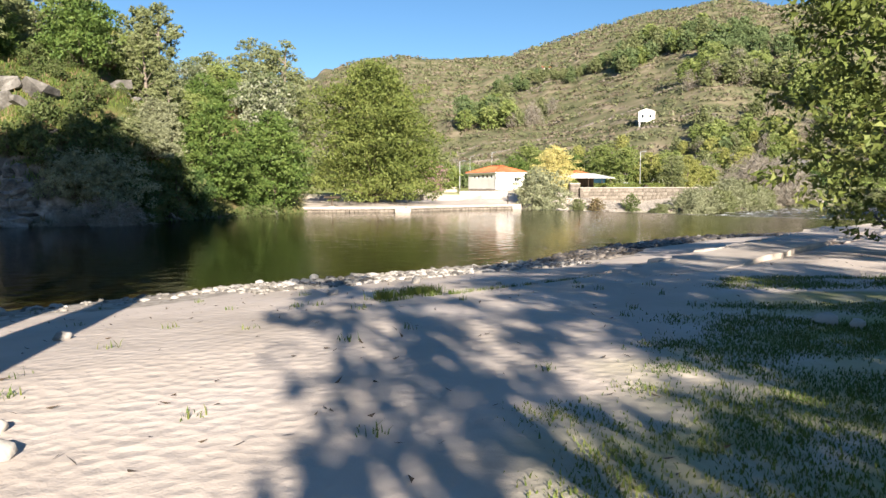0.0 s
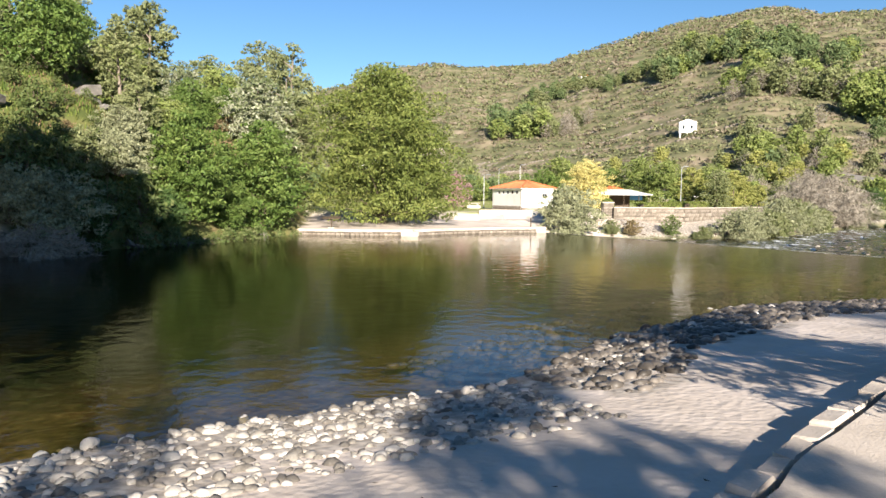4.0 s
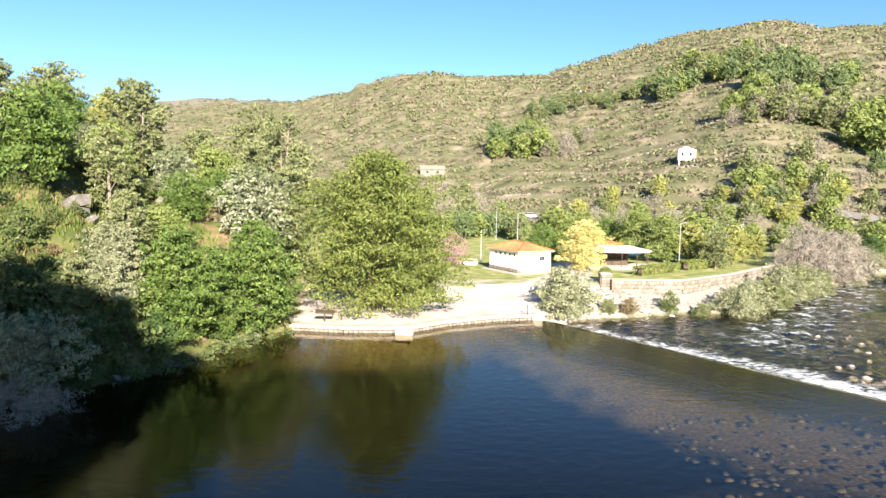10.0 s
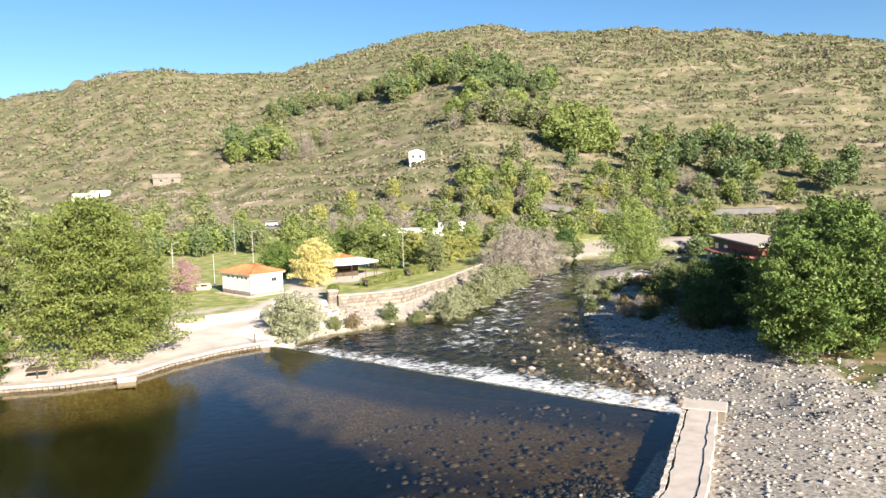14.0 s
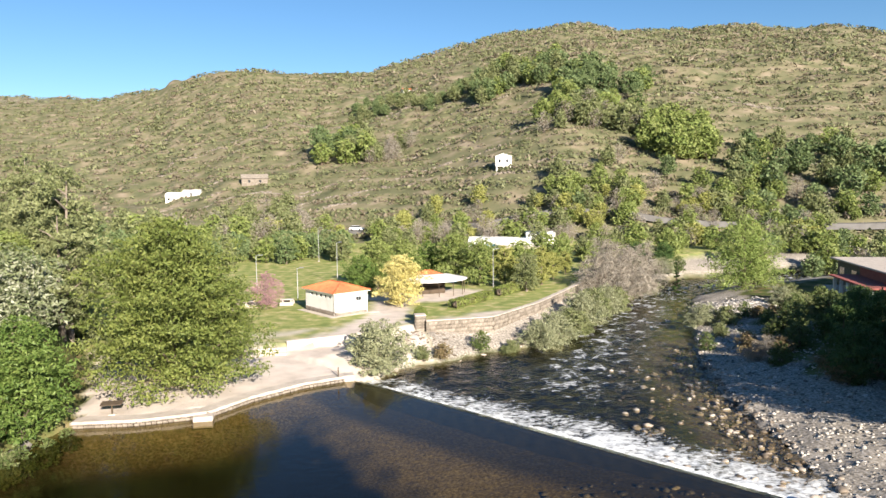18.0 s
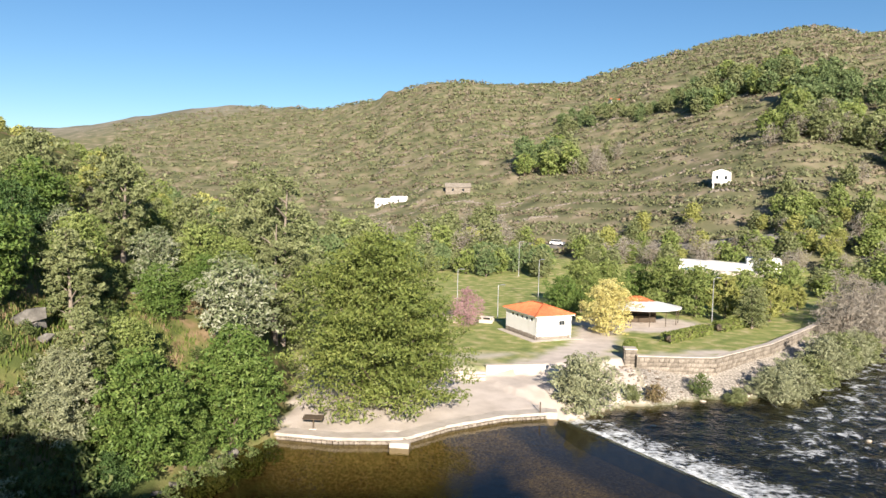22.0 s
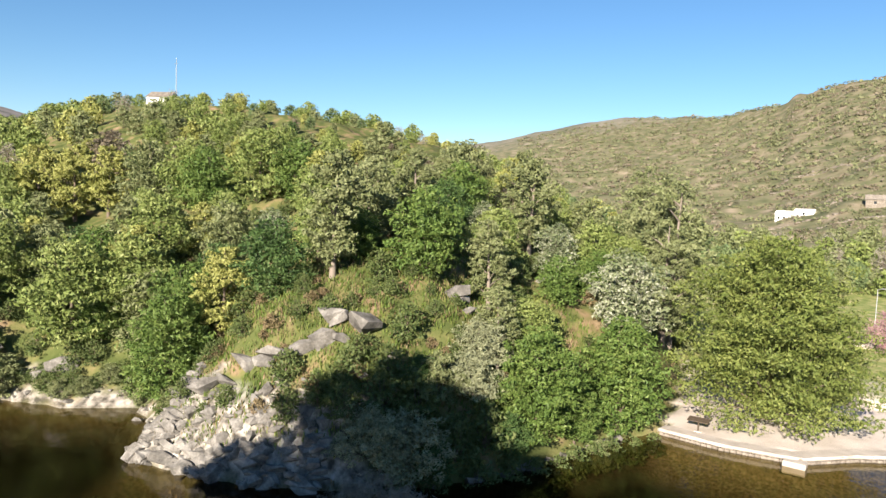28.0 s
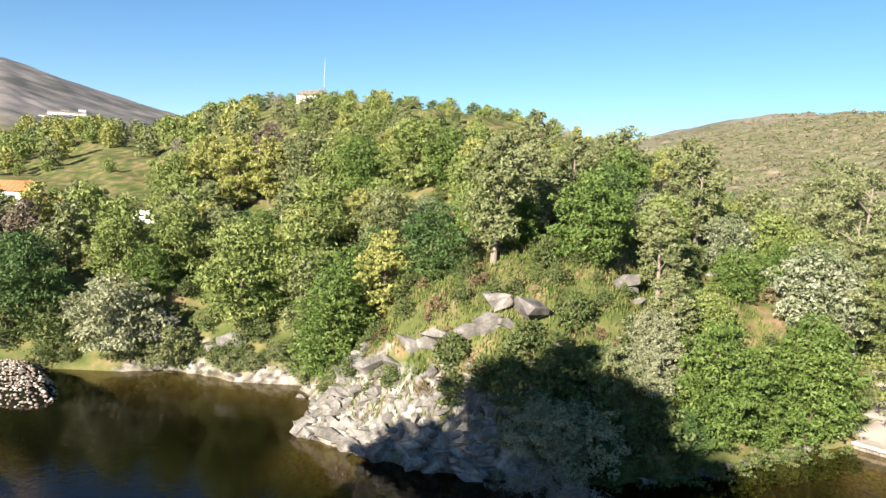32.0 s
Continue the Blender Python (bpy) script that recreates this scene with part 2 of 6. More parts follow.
AZ = (-180, -100, -60, -49.7, -47.4, -45.6, -42.5, -39.3, -36.7, -33, -29.8, -27, -24.5, -22.3, -19.9, -19, -16.2, -13, -8.9, -5.3, -0.9, 3, 6.6, 10, 10.7, 14.7, 17.9, 22, 26, 33, 45, 60, 66, 72, 78, 90, 120, 180)
EL = (4, 6, 7.8, 9.0, 9.65, 10.05, 10.35, 11.15, 11.2, 11.75, 11.9, 11.9, 12.1, 12.75, 12.75, 12.45, 12.4, 11.75, 10.75, 9.55, 9.25, 9.5, 9.3, 8.5, 7.9, 7.1, 6.9, 6.9, 6.2, 4.6, 3.5, 3, 4.6, 6.0, 7.6, 8.0, 6, 4)
RIDGE = (600, 600, 620, 636, 640, 641, 644, 645, 646, 649, 650, 650, 650, 650, 650, 648, 640, 631, 623, 621, 621, 628, 651, 712, 731, 822, 884, 960, 980, 980, 1200, 2200, 2400, 2400, 2400, 2400, 900, 600)


def land(px, py):
    """Height of the ground and the weights of its covers."""
    px, py = np.asarray(px, float), np.asarray(py, float)
    dn, de, df, dq, dw = (dist(px, py, q) for q in (NEAR, EAST, FARBANK, QUAY, WEST))
    wet = inside(px, py, RIVER)
    dmin = np.minimum.reduce([dn, de, df, dq, dw])
    near, east, far, quay = dn <= dmin + 1e-6, de <= dmin + 1e-6, df <= dmin + 1e-6, dq <= dmin + 1e-6
    west = dw <= dmin + 1e-6
    # beach
    beach = np.minimum(0.02 + 0.085 * dn, 0.66 + 0.005 * dn) + 0.012 * ripple(px, py, 2.3, 1)
    beach = np.where(px > 20, np.minimum(beach, 0.7), beach)
    gravel = np.minimum(-0.75 + 0.16 * de, 0.5 + 0.02 * de) + 0.14 * ripple(px, py, 5, 2) + 0.08 * ripple(px, py, 1.9, 18) + 0.9 * np.exp(-((px - 59.5) / 5) ** 2 - ((py - 96) / 3.2) ** 2)
    shore = np.minimum(-0.7 + 0.3 * df, 0.9)
    pad = 0.45 + 0.035 * dq
    z = np.select([near, east, far, quay], [beach, gravel, shore, pad], 0.3)
    # the park
    park = inside(px, py, PARK)
    dp = dist(px, py, PARK[:8])
    zp = 1.55 + 0.012 * np.maximum(py - 84, 0) * np.clip((py - 120) / 60, 0, 1)
    z = np.where(park & ~wet, zp, z)
    # mountains in the round
    r, az = np.hypot(px - HUB[0], py - HUB[1]), np.degrees(np.arctan2(-(px - HUB[0]), py - HUB[1]))
    az = np.where(az < -180, az + 360, az)
    el, ridge = np.interp(az, AZ, EL), np.interp(az, AZ, RIDGE)
    crest = 14 + ridge * np.tan(np.radians(el))
    r0 = np.interp(az, (-180, -70, -45, -25, 5, 15, 40, 180), (200, 205, 205, 175, 185, 220, 300, 250))
    pw = np.interp(az, (-60, -20, 8, 15, 180), (0.9, 0.85, 1.4, 1.4, 1.3))
    k = np.clip((r - r0) / (ridge - r0), 0, 1)
    m = 2.2 + (crest - 2.2) * k ** pw
    m = np.where(r > ridge, crest - (r - ridge) * 0.12, m)
    big = np.clip((r - r0) / 150, 0, 1)
    m = m + big * (3.2 * ripple(px, py, 90, 3) + 1.5 * ripple(px, py, 33, 4)) * np.where(np.abs(r - ridge) < 120, 0.45, 1.0)
    m = m + np.clip((r - r0) / 40, 0, 1) * (r < 700) * (0.2 + 0.2 * ripple(px, py, 110, 16)) * np.sin(m * 6.283 / 4.6 + 2.2 * ripple(px, py, 45, 17))
    mount = (r > r0) & ~wet
    z = np.where(mount, np.maximum(z, m), z)
    # the wooded hill on the west bank
    hill = inside(px, py, HILL) & ~wet
    dh = dist(px, py, HILL[:len(WEST)] + [(-300, -200)])
    dfoot = dist(px, py, HILL[len(WEST) + 3:] + [WEST[0]])
    dd = np.minimum(dh, dfoot * 1.15)
    zh = np.interp(dd, (0, 0.8, 3, 6.5, 13, 25, 50, 100, 170, 260), (0.1, 0.9, 4.4, 8.6, 11.0, 14.0, 20, 30, 42, 46))
    zh = zh + np.clip(dd / 6, 0, 1) * (0.7 * ripple(px, py, 9, 5) + 1.0 * ripple(px, py, 28, 6)) + 0.25 * np.clip(dd / 2, 0, 1) * ripple(px, py, 2.5, 7)
    low = np.clip((-44 - px) / 14, 0, 1) * np.clip((70 - py) / 20, 0, 1)
    zh = zh * (1 - 0.25 * low) * (1 - 0.42 * np.clip((az - 60) / 9, 0, 1) * np.clip((r - 60) / 40, 0, 1))
    rise = np.interp(az, (22, 30, 36, 42, 48, 54, 60, 66, 72, 82), (0, 5.5, 7.3, 6.4, 4.8, 2.6, 0.6, 2.6, 4.2, 3.0)) * np.interp(r, (72, 105, 150, 205, 280), (0, 0.5, 1.0, 1.1, 0.8))
    zh = zh + rise * np.clip(dd / 30, 0, 1)
    z = np.where(hill, np.maximum(np.where(mount, m, 0), zh), z)
    # river bed
    pool = np.minimum(0.10 + 0.10 * np.minimum(dn, 8) + 0.35 * np.minimum(np.minimum(dw, dq) * 1.2, 4.0), 2.2)
    pool = np.minimum(pool, 0.1 + 0.11 * dn + 0.0 * px)
    across = (px - WEIR_A.x) * (WEIR_B.y - WEIR_A.y) - (py - WEIR_A.y) * (WEIR_B.x - WEIR_A.x)
    fall = -across / (WEIR_B - WEIR_A).length
    below = fall > 0.4
    bed = np.where(below & (px > 5), -1.22 - 0.008 * np.maximum(fall, 0) + 0.16 * ripple(px, py, 3.0, 8) + 0.22 * np.clip(1 - de / 5, 0, 1), -pool * np.interp(fall, (-9, -4, 0), (1, 0.62, 0.6)) + 0.06 * ripple(px, py, 2.0, 9))
    bar = np.exp(-(((px + 57) / 9) ** 2 + ((py - 26.0) / 3.2) ** 2) * 1.4) * 1.1
    bed = np.where(below & (px > 5), bed, np.maximum(bed, np.minimum(bed + 2.6 * bar, 0.75 * bar + 0.1)))
    apron = np.exp(-(((px + 41) / 11) ** 2 + ((py - 19.5) / 4.5) ** 2) * 1.2)
    bed = np.where(below & (px > 5), bed, np.maximum(bed, -0.18 - 2.2 * (1 - apron)))
    z = np.where(wet, bed, z)
    soft = lambda v: np.clip(v / 1.4 + 0.5, 0, 1)
    walkway = soft(2.5 + 0.4 * ripple(px, py, 3, 12) - dist(px, py, [(4, 78), (9.5, 87), (13.5, 95), (15, 104), (20, 109)]))
    terrace = soft(6.0 + 0.5 * ripple(px, py, 3, 13) - np.hypot((px - 21) / 1.5, py - 110))
    bald = soft(3.5 - np.abs(py - 84.5 - 0.25 * px)) * np.clip(0.5 + 0.8 * ripple(px, py, 6, 14), 0, 1)
    paved = park * np.maximum.reduce([walkway, terrace, bald]) * soft(122 - py)
    rim = dist(px, py, SHOAL[:4])
    over = np.where(inside(px, py, SHOAL), rim, -rim) + 1.2 * ripple(px, py, 4, 25)
    shoal = wet * ~below * np.maximum.reduce([np.clip(over / 3 + 0.4, 0, 1), np.clip(1.15 - dn / 7, 0, 1) * np.clip((px + 14) / 8, 0, 1), 0.7 * np.clip(1.1 - dq / 5, 0, 1), 0.3 * np.clip(1 - dw / 3, 0, 1), np.clip(1.6 * apron - 0.45, 0, 0.8)])
    shoal = shoal * np.interp(fall, (-5, -3.5, 0), (1, 0.3, 0.3))
    waste = east & ~wet & ~mount
    turf = soft(px - 1.5 - 0.53 * (py - 4.6) + 0.5 * ripple(px, py, 1.6, 29)) * np.clip(0.75 + 0.6 * ripple(px, py, 0.9, 30), 0, 1) * (near & (py < 9.5) & (px < 14))
    cover = dict(shoal=shoal,
        sand=(near & ~wet & ~park & ~hill & (px < 20)) * (1 - 0.8 * turf) + paved + (far & ~park & ~wet & ~hill & (px < 17)) + (quay & ~park & ~wet & ~hill).astype(float),
        gravel=0.75 * (near & ~wet & (px > -9) & (px < 20) & (dn < 2.2 + 0.8 * ripple(px, py, 3, 28))) + ((east & ~wet & ~mount & (de < np.where(py < 62, 13, 7) + 3 * ripple(px, py, 7, 24))) | (wet & below & (de < 5) & (py < 86)) | (far & ~park & ~wet & (px >= 17)) | (near & (px >= 20) & ~wet)).astype(float),
        lawn=(park & ~mount & (r < 230)).astype(float), hill=((hill & ~wet) | waste).astype(float), bed=wet * np.where(below, np.clip((de - 0.5) / 7, 0.35, 1), 1.0), stone=(hill & ~wet & ((dist(px, py, WEST[5:8]) < 3.2 + 1.3 * ripple(px, py, 2.2, 15)) | (dist(px, py, WEST[8:13]) < 0.9 + 0.7 * ripple(px, py, 2.2, 19)))).astype(float), mount=(mount & ~hill).astype(float), haze_grey=(mount & ~hill) * np.clip((r - 800) / 300, 0, 1))
    return z, cover


def height(x, y):
    return float(land(np.array([x]), np.array([y]))[0][0])


def heights(xy):
    a = np.array(xy, float)
    return land(a[:, 0], a[:, 1])[0]


def lines(lo, hi, fine_lo, fine_hi, step, fine, reach=36):
    out = list(np.arange(fine_lo, fine_hi, fine))
    v = fine_hi
    while v < hi:
        out.append(v)
        v += step if v < hi * 0 + fine_hi + reach else max(step, 0.034 * (v - fine_hi - reach) + step)
    v = fine_lo
    while v > lo:
        v -= step if v > fine_lo - 50 else max(step, 0.032 * (fine_lo - 50 - v) + step)
        out.append(v)
    return np.array(sorted(out))


def mesh_from(name, verts, faces, material=None, smooth=False):
    me = bpy.data.meshes.new(name)
    verts, faces = np.asarray(verts, np.float32), np.asarray(faces, np.int32)
    nf, k = faces.shape
    me.vertices.add(len(verts))
    me.vertices.foreach_set("co", verts.ravel())
    me.loops.add(nf * k)
    me.loops.foreach_set("vertex_index", faces.ravel())
    me.polygons.add(nf)
    me.polygons.foreach_set("loop_start", np.arange(0, nf * k, k, dtype=np.int32))
    if smooth:
        me.polygons.foreach_set("use_smooth", np.ones(nf, bool))
    if material:
        me.materials.append(material)
    me.update(calc_edges=True)
    return me


def grid_faces(nx, ny):
    i = np.arange((nx - 1) * (ny - 1))
    a = i // (nx - 1) * nx + i % (nx - 1)
    return np.stack([a, a + 1, a + nx + 1, a + nx], 1)


def ground_material():
    m = bpy.data.materials.new("ground_cover")
    m.use_nodes = True
    n, ln = m.node_tree.nodes, m.node_tree.links
    b = n["Principled BSDF"]
    b.inputs["Roughness"].default_value = 0.95
    b.inputs["Specular IOR Level"].default_value = 0.1
    geo = n.new("ShaderNodeNewGeometry")

    def noise_of(scale, detail=5):
        t = n.new("ShaderNodeTexNoise")
        t.inputs["Scale"].default_value, t.inputs["Detail"].default_value = scale, detail
        ln.new(geo.outputs["Position"], t.inputs["Vector"])
        return t.outputs[0]

    def ramp(fac, *stops):
        r = n.new("ShaderNodeValToRGB")
        e = r.color_ramp.elements
        while len(e) < len(stops):
            e.new(0.5)
        for i, (p, c) in enumerate(stops):
            e[i].position, e[i].color = p, (*c, 1)
        ln.new(fac, r.inputs[0])
        return r.outputs[0]

    def mix(fac, a, c):
        x = n.new("ShaderNodeMix")
        x.data_type = "RGBA"
        ln.new(fac, x.inputs[0])
        ln.new(a, x.inputs[6])
        ln.new(c, x.inputs[7])
        return x.outputs[2]

    def attr(name):
        a = n.new("ShaderNodeAttribute")
        a.attribute_name = name
        return a.outputs["Fac"]

    big, mid, fine, grain = noise_of(0.05), noise_of(0.6), noise_of(5.0), noise_of(45.0)
    sand = ramp(mid, (0.3, (0.45, 0.39, 0.335)), (0.55, (0.555, 0.485, 0.425)), (0.75, (0.63, 0.555, 0.495)))
    gravel = ramp(fine, (0.3, (0.13, 0.115, 0.095)), (0.48, (0.28, 0.25, 0.21)), (0.66, (0.45, 0.41, 0.36)))
    lawn = ramp(mid, (0.3, (0.15, 0.19, 0.06)), (0.46, (0.22, 0.255, 0.08)), (0.58, (0.33, 0.315, 0.13)), (0.72, (0.46, 0.40, 0.235)))
    hill = ramp(noise_of(0.5), (0.3, (0.05, 0.07, 0.02)), (0.45, (0.09, 0.105, 0.034)), (0.56, (0.14, 0.135, 0.052)), (0.65, (0.21, 0.155, 0.085)), (0.78, (0.30, 0.22, 0.14)))
    # near-black: the light lost in deep water is put into the bed's colour
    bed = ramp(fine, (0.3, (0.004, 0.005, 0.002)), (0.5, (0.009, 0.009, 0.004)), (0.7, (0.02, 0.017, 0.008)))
    mount = ramp(noise_of(0.10, 9), (0.30, (0.092, 0.10, 0.051)), (0.44, (0.138, 0.138, 0.075)), (0.55, (0.185, 0.168, 0.101)), (0.65, (0.255, 0.212, 0.146)), (0.80, (0.36, 0.30, 0.225)))
    # greyer with distance: aerial haze put into the far slopes' colour
    haze_grey = ramp(noise_of(0.011, 9), (0.35, (0.10, 0.105, 0.085)), (0.48, (0.175, 0.165, 0.15)), (0.60, (0.24, 0.215, 0.195)), (0.75, (0.31, 0.28, 0.25)))
    col = lawn
    stone = ramp(noise_of(1.6, 8), (0.35, (0.06, 0.055, 0.045)), (0.5, (0.20, 0.18, 0.155)), (0.65, (0.36, 0.34, 0.30)))
    shoal = ramp(fine, (0.3, (0.11, 0.085, 0.04)), (0.5, (0.24, 0.19, 0.10)), (0.7, (0.42, 0.35, 0.21)))
    for name, c in (("sand", sand), ("hill", hill), ("gravel", gravel), ("mount", mount), ("haze_grey", haze_grey), ("stone", stone), ("bed", bed), ("shoal", shoal)):
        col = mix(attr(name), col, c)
    ln.new(col, b.inputs["Base Color"])
    # relief: trodden sand and pebbles, finer grain on top
    vor = n.new("ShaderNodeTexVoronoi")
    vor.feature = "SMOOTH_F1"
    vor.inputs["Scale"].default_value, vor.inputs["Smoothness"].default_value = 8.0, 0.35
    ln.new(geo.outputs["Position"], vor.inputs["Vector"])
    dents = n.new("ShaderNodeMath")
    dents.operation = "MULTIPLY_ADD"
    dents.inputs[1].default_value = 0.8
    ln.new(vor.outputs["Distance"], dents.inputs[0])
    ln.new(fine, dents.inputs[2])
    add = n.new("ShaderNodeMath")
    add.operation = "MULTIPLY_ADD"
    add.inputs[1].default_value = 0.25
    ln.new(grain, add.inputs[0])
    ln.new(dents.outputs[0], add.inputs[2])
    bp = n.new("ShaderNodeBump")
    bp.inputs["Strength"].default_value, bp.inputs["Distance"].default_value = 0.6, 0.03
    ln.new(add.outputs[0], bp.inputs["Height"])
    ln.new(bp.outputs[0], b.inputs["Normal"])
    return m


gx = lines(-3600, 3600, -8, 14, 0.8, 0.25)
gy = lines(-1200, 3600, -2, 26, 0.8, 0.25, 94)
GX, GY = np.meshgrid(gx, gy)
gz, cover = land(GX.ravel(), GY.ravel())
me = mesh_from("ground", np.stack([GX.ravel(), GY.ravel(), gz], 1), grid_faces(len(gx), len(gy)), ground_material(), True)
for key, w in cover.items():
    at = me.attributes.new(key, "FLOAT", "POINT")
    at.data.foreach_set("value", w.astype(np.float32))
ground = tagged(new("ground", me), "sandy beach, river banks, park lawn and terraced mountain slopes", "ground", kind="structure")


# ---- the river ----
def water_material(name, tint, wave, foamy=0.0):
    m = bpy.data.materials.new(name)
    m.use_nodes = True
    n, ln = m.node_tree.nodes, m.node_tree.links
    out = n["Material Output"]
    n.remove(n["Principled BSDF"])
    geo = n.new("ShaderNodeNewGeometry")
    bp = n.new("ShaderNodeBump")
    bp.inputs["Strength"].default_value, bp.inputs["Distance"].default_value = 1.0, wave
    t = n.new("ShaderNodeTexNoise")
    t.inputs["Scale"].default_value, t.inputs["Detail"].default_value = 1.6, 4
    ln.new(geo.outputs["Position"], t.inputs["Vector"])
    ln.new(t.outputs[0], bp.inputs["Height"])
    tr = n.new("ShaderNodeBsdfTransparent")
    tr.inputs[0].default_value = (*tint, 1)
    gl = n.new("ShaderNodeBsdfGlossy")
    gl.inputs["Roughness"].default_value = 0.03
    ln.new(bp.outputs[0], gl.inputs["Normal"])
    fr = n.new("ShaderNodeFresnel")
    fr.inputs[0].default_value = 1.28
    ln.new(bp.outputs[0], fr.inputs["Normal"])
    mx = n.new("ShaderNodeMixShader")
    ln.new(fr.outputs[0], mx.inputs[0])
    ln.new(tr.outputs[0], mx.inputs[1])
    ln.new(gl.outputs[0], mx.inputs[2])
    last = mx.outputs[0]
    if foamy:
        f = n.new("ShaderNodeTexNoise")
        f.inputs["Scale"].default_value, f.inputs["Detail"].default_value, f.inputs["Roughness"].default_value = 2.1, 9, 0.7
        mp = n.new("ShaderNodeMapping")
        mp.inputs["Scale"].default_value = (0.8, 1.25, 1)
        ln.new(geo.outputs["Position"], mp.inputs["Vector"])
        ln.new(mp.outputs[0], f.inputs["Vector"])
        at = n.new("ShaderNodeAttribute")
        at.attribute_name = "foam"
        s = n.new("ShaderNodeMath")
        s.operation = "ADD"
        ln.new(f.outputs[0], s.inputs[0])
        ln.new(at.outputs["Fac"], s.inputs[1])
        r = n.new("ShaderNodeValToRGB")
        r.color_ramp.elements[0].position, r.color_ramp.elements[1].position = 0.54, 0.82
        ln.new(s.outputs[0], r.inputs[0])
        d = n.new("ShaderNodeBsdfDiffuse")
        d.inputs[0].default_value = (0.75, 0.78, 0.8, 1)
        mx2 = n.new("ShaderNodeMixShader")
        ln.new(r.outputs[0], mx2.inputs[0])
        ln.new(last, mx2.inputs[1])
        ln.new(d.outputs[0], mx2.inputs[2])
        last = mx2.outputs[0]
    ln.new(last, out.inputs[0])
    return m


def water_sheet(name, xs, ys, keep, zf, material, foam=None, trim=None):
    X, Y = np.meshgrid(xs, ys)
    X, Y = X.ravel(), Y.ravel()
    f = grid_faces(len(xs), len(ys))
    cx, cy = X[f].mean(1), Y[f].mean(1)
    f = f[keep(cx, cy)]
    used = np.unique(f)
    remap = np.full(len(X), -1)
    remap[used] = np.arange(len(used))
    X, Y = X[used], Y[used]
    if trim:
        X, Y = trim(X, Y)
    me = mesh_from(name, np.stack([X, Y, zf(X, Y)], 1), remap[f], material, True)
    if foam is not None:
        a = me.attributes.new("foam", "FLOAT", "POINT")
        a.data.foreach_set("value", foam(X, Y).astype(np.float32))
    ob = new(name, me)
    ob.visible_shadow = False
    return ob


def weir_side(x, y):
    """Metres downstream of the weir's crest."""
    dx, dy = WEIR_B.x - WEIR_A.x, WEIR_B.y - WEIR_A.y
    return -((x - WEIR_A.x) * dy - (y - WEIR_A.y) * dx) / math.hypot(dx, dy)


def to_crest(x, y, at, side):
    """Draw the points past the crest back onto the line that lies at metres from it."""
    s = weir_side(x, y)
    dx, dy = WEIR_B.x - WEIR_A.x, WEIR_B.y - WEIR_A.y
    n = math.hypot(dx, dy)
    k = np.where((s - at) * side > 0, s - at, 0.0)
    return x + k * dy / n, y - k * dx / n


def near_river(x, y):
    return inside(x, y, RIVER) | (dist(x, y, RIVER + RIVER[:1]) < 2.2)


pool_water = water_sheet("pool_water", np.arange(-125, 34, 0.8), np.arange(-45, 76, 0.8),
                         lambda x, y: near_river(x, y) & (weir_side(x, y) < 0.8) & (y < 74), lambda x, y: 0 * x, water_material("still_water", (0.24, 0.205, 0.11), 0.02),
                         trim=lambda x, y: to_crest(x, y, 0.06, 1))
tagged(pool_water, "dark green clear pool water above the weir", "water", kind="structure")


def river_level(x, y):
    s = weir_side(x, y)
    return -0.85 - 0.008 * np.maximum(s, 0) + 0.10 * ripple(x, y, 2.6, 21) + 0.05 * ripple(x, y, 1.1, 22)


CHANNEL = [(26, 68), (33, 79), (39, 88), (46, 98), (53, 108), (61, 118), (78, 129), (120, 141)]
weir_angle = math.atan2(WEIR_B.y - WEIR_A.y, WEIR_B.x - WEIR_A.x)


def river_foam(x, y):
    s = weir_side(x, y)
    u = (x - WEIR_A.x) * math.cos(weir_angle) + (y - WEIR_A.y) * math.sin(weir_angle)
    lively = np.clip(0.35 + 0.03 * u, 0, 1)
    streak = 0.03 * ripple(u, s * 0.22, 0.7, 26) + 0.05 * ripple(u, s * 0.35, 3.6, 27)
    boil = np.exp(-(np.maximum(s - 3.4 - 1.2 * lively, 0) / (1.6 + 1.2 * lively)) ** 2) * (0.16 + 0.16 * lively + 1.6 * streak)
    chan = np.exp(-(dist(x, y, CHANNEL) / 6.0) ** 2) * np.clip((s - 5) / 9, 0, 1)
    shallow = np.clip(1 - dist(x, y, EAST) / 4, 0, 1)
    return boil - 0.125 + 0.13 * chan + 0.05 * ripple(x, y, 7, 23) + 1.1 * np.clip(river_level(x, y) + 0.86 + 0.008 * np.maximum(s, 0), -0.1, 0.2) * (0.35 + chan) - 0.05 * shallow


rapids = water_sheet("rapids", np.arange(6, 132, 0.5), np.arange(38, 150, 0.5),
                     lambda x, y: near_river(x, y) & (weir_side(x, y) > 0.0), river_level, water_material("running_water", (0.42, 0.38, 0.28), 0.14, 1.0), river_foam, trim=lambda x, y: to_crest(x, y, 0.9, -1))
tagged(rapids, "shallow white-flecked rapids below the weir", "water", kind="structure")

# ---- plants ----
rng = np.random.RandomState(11)


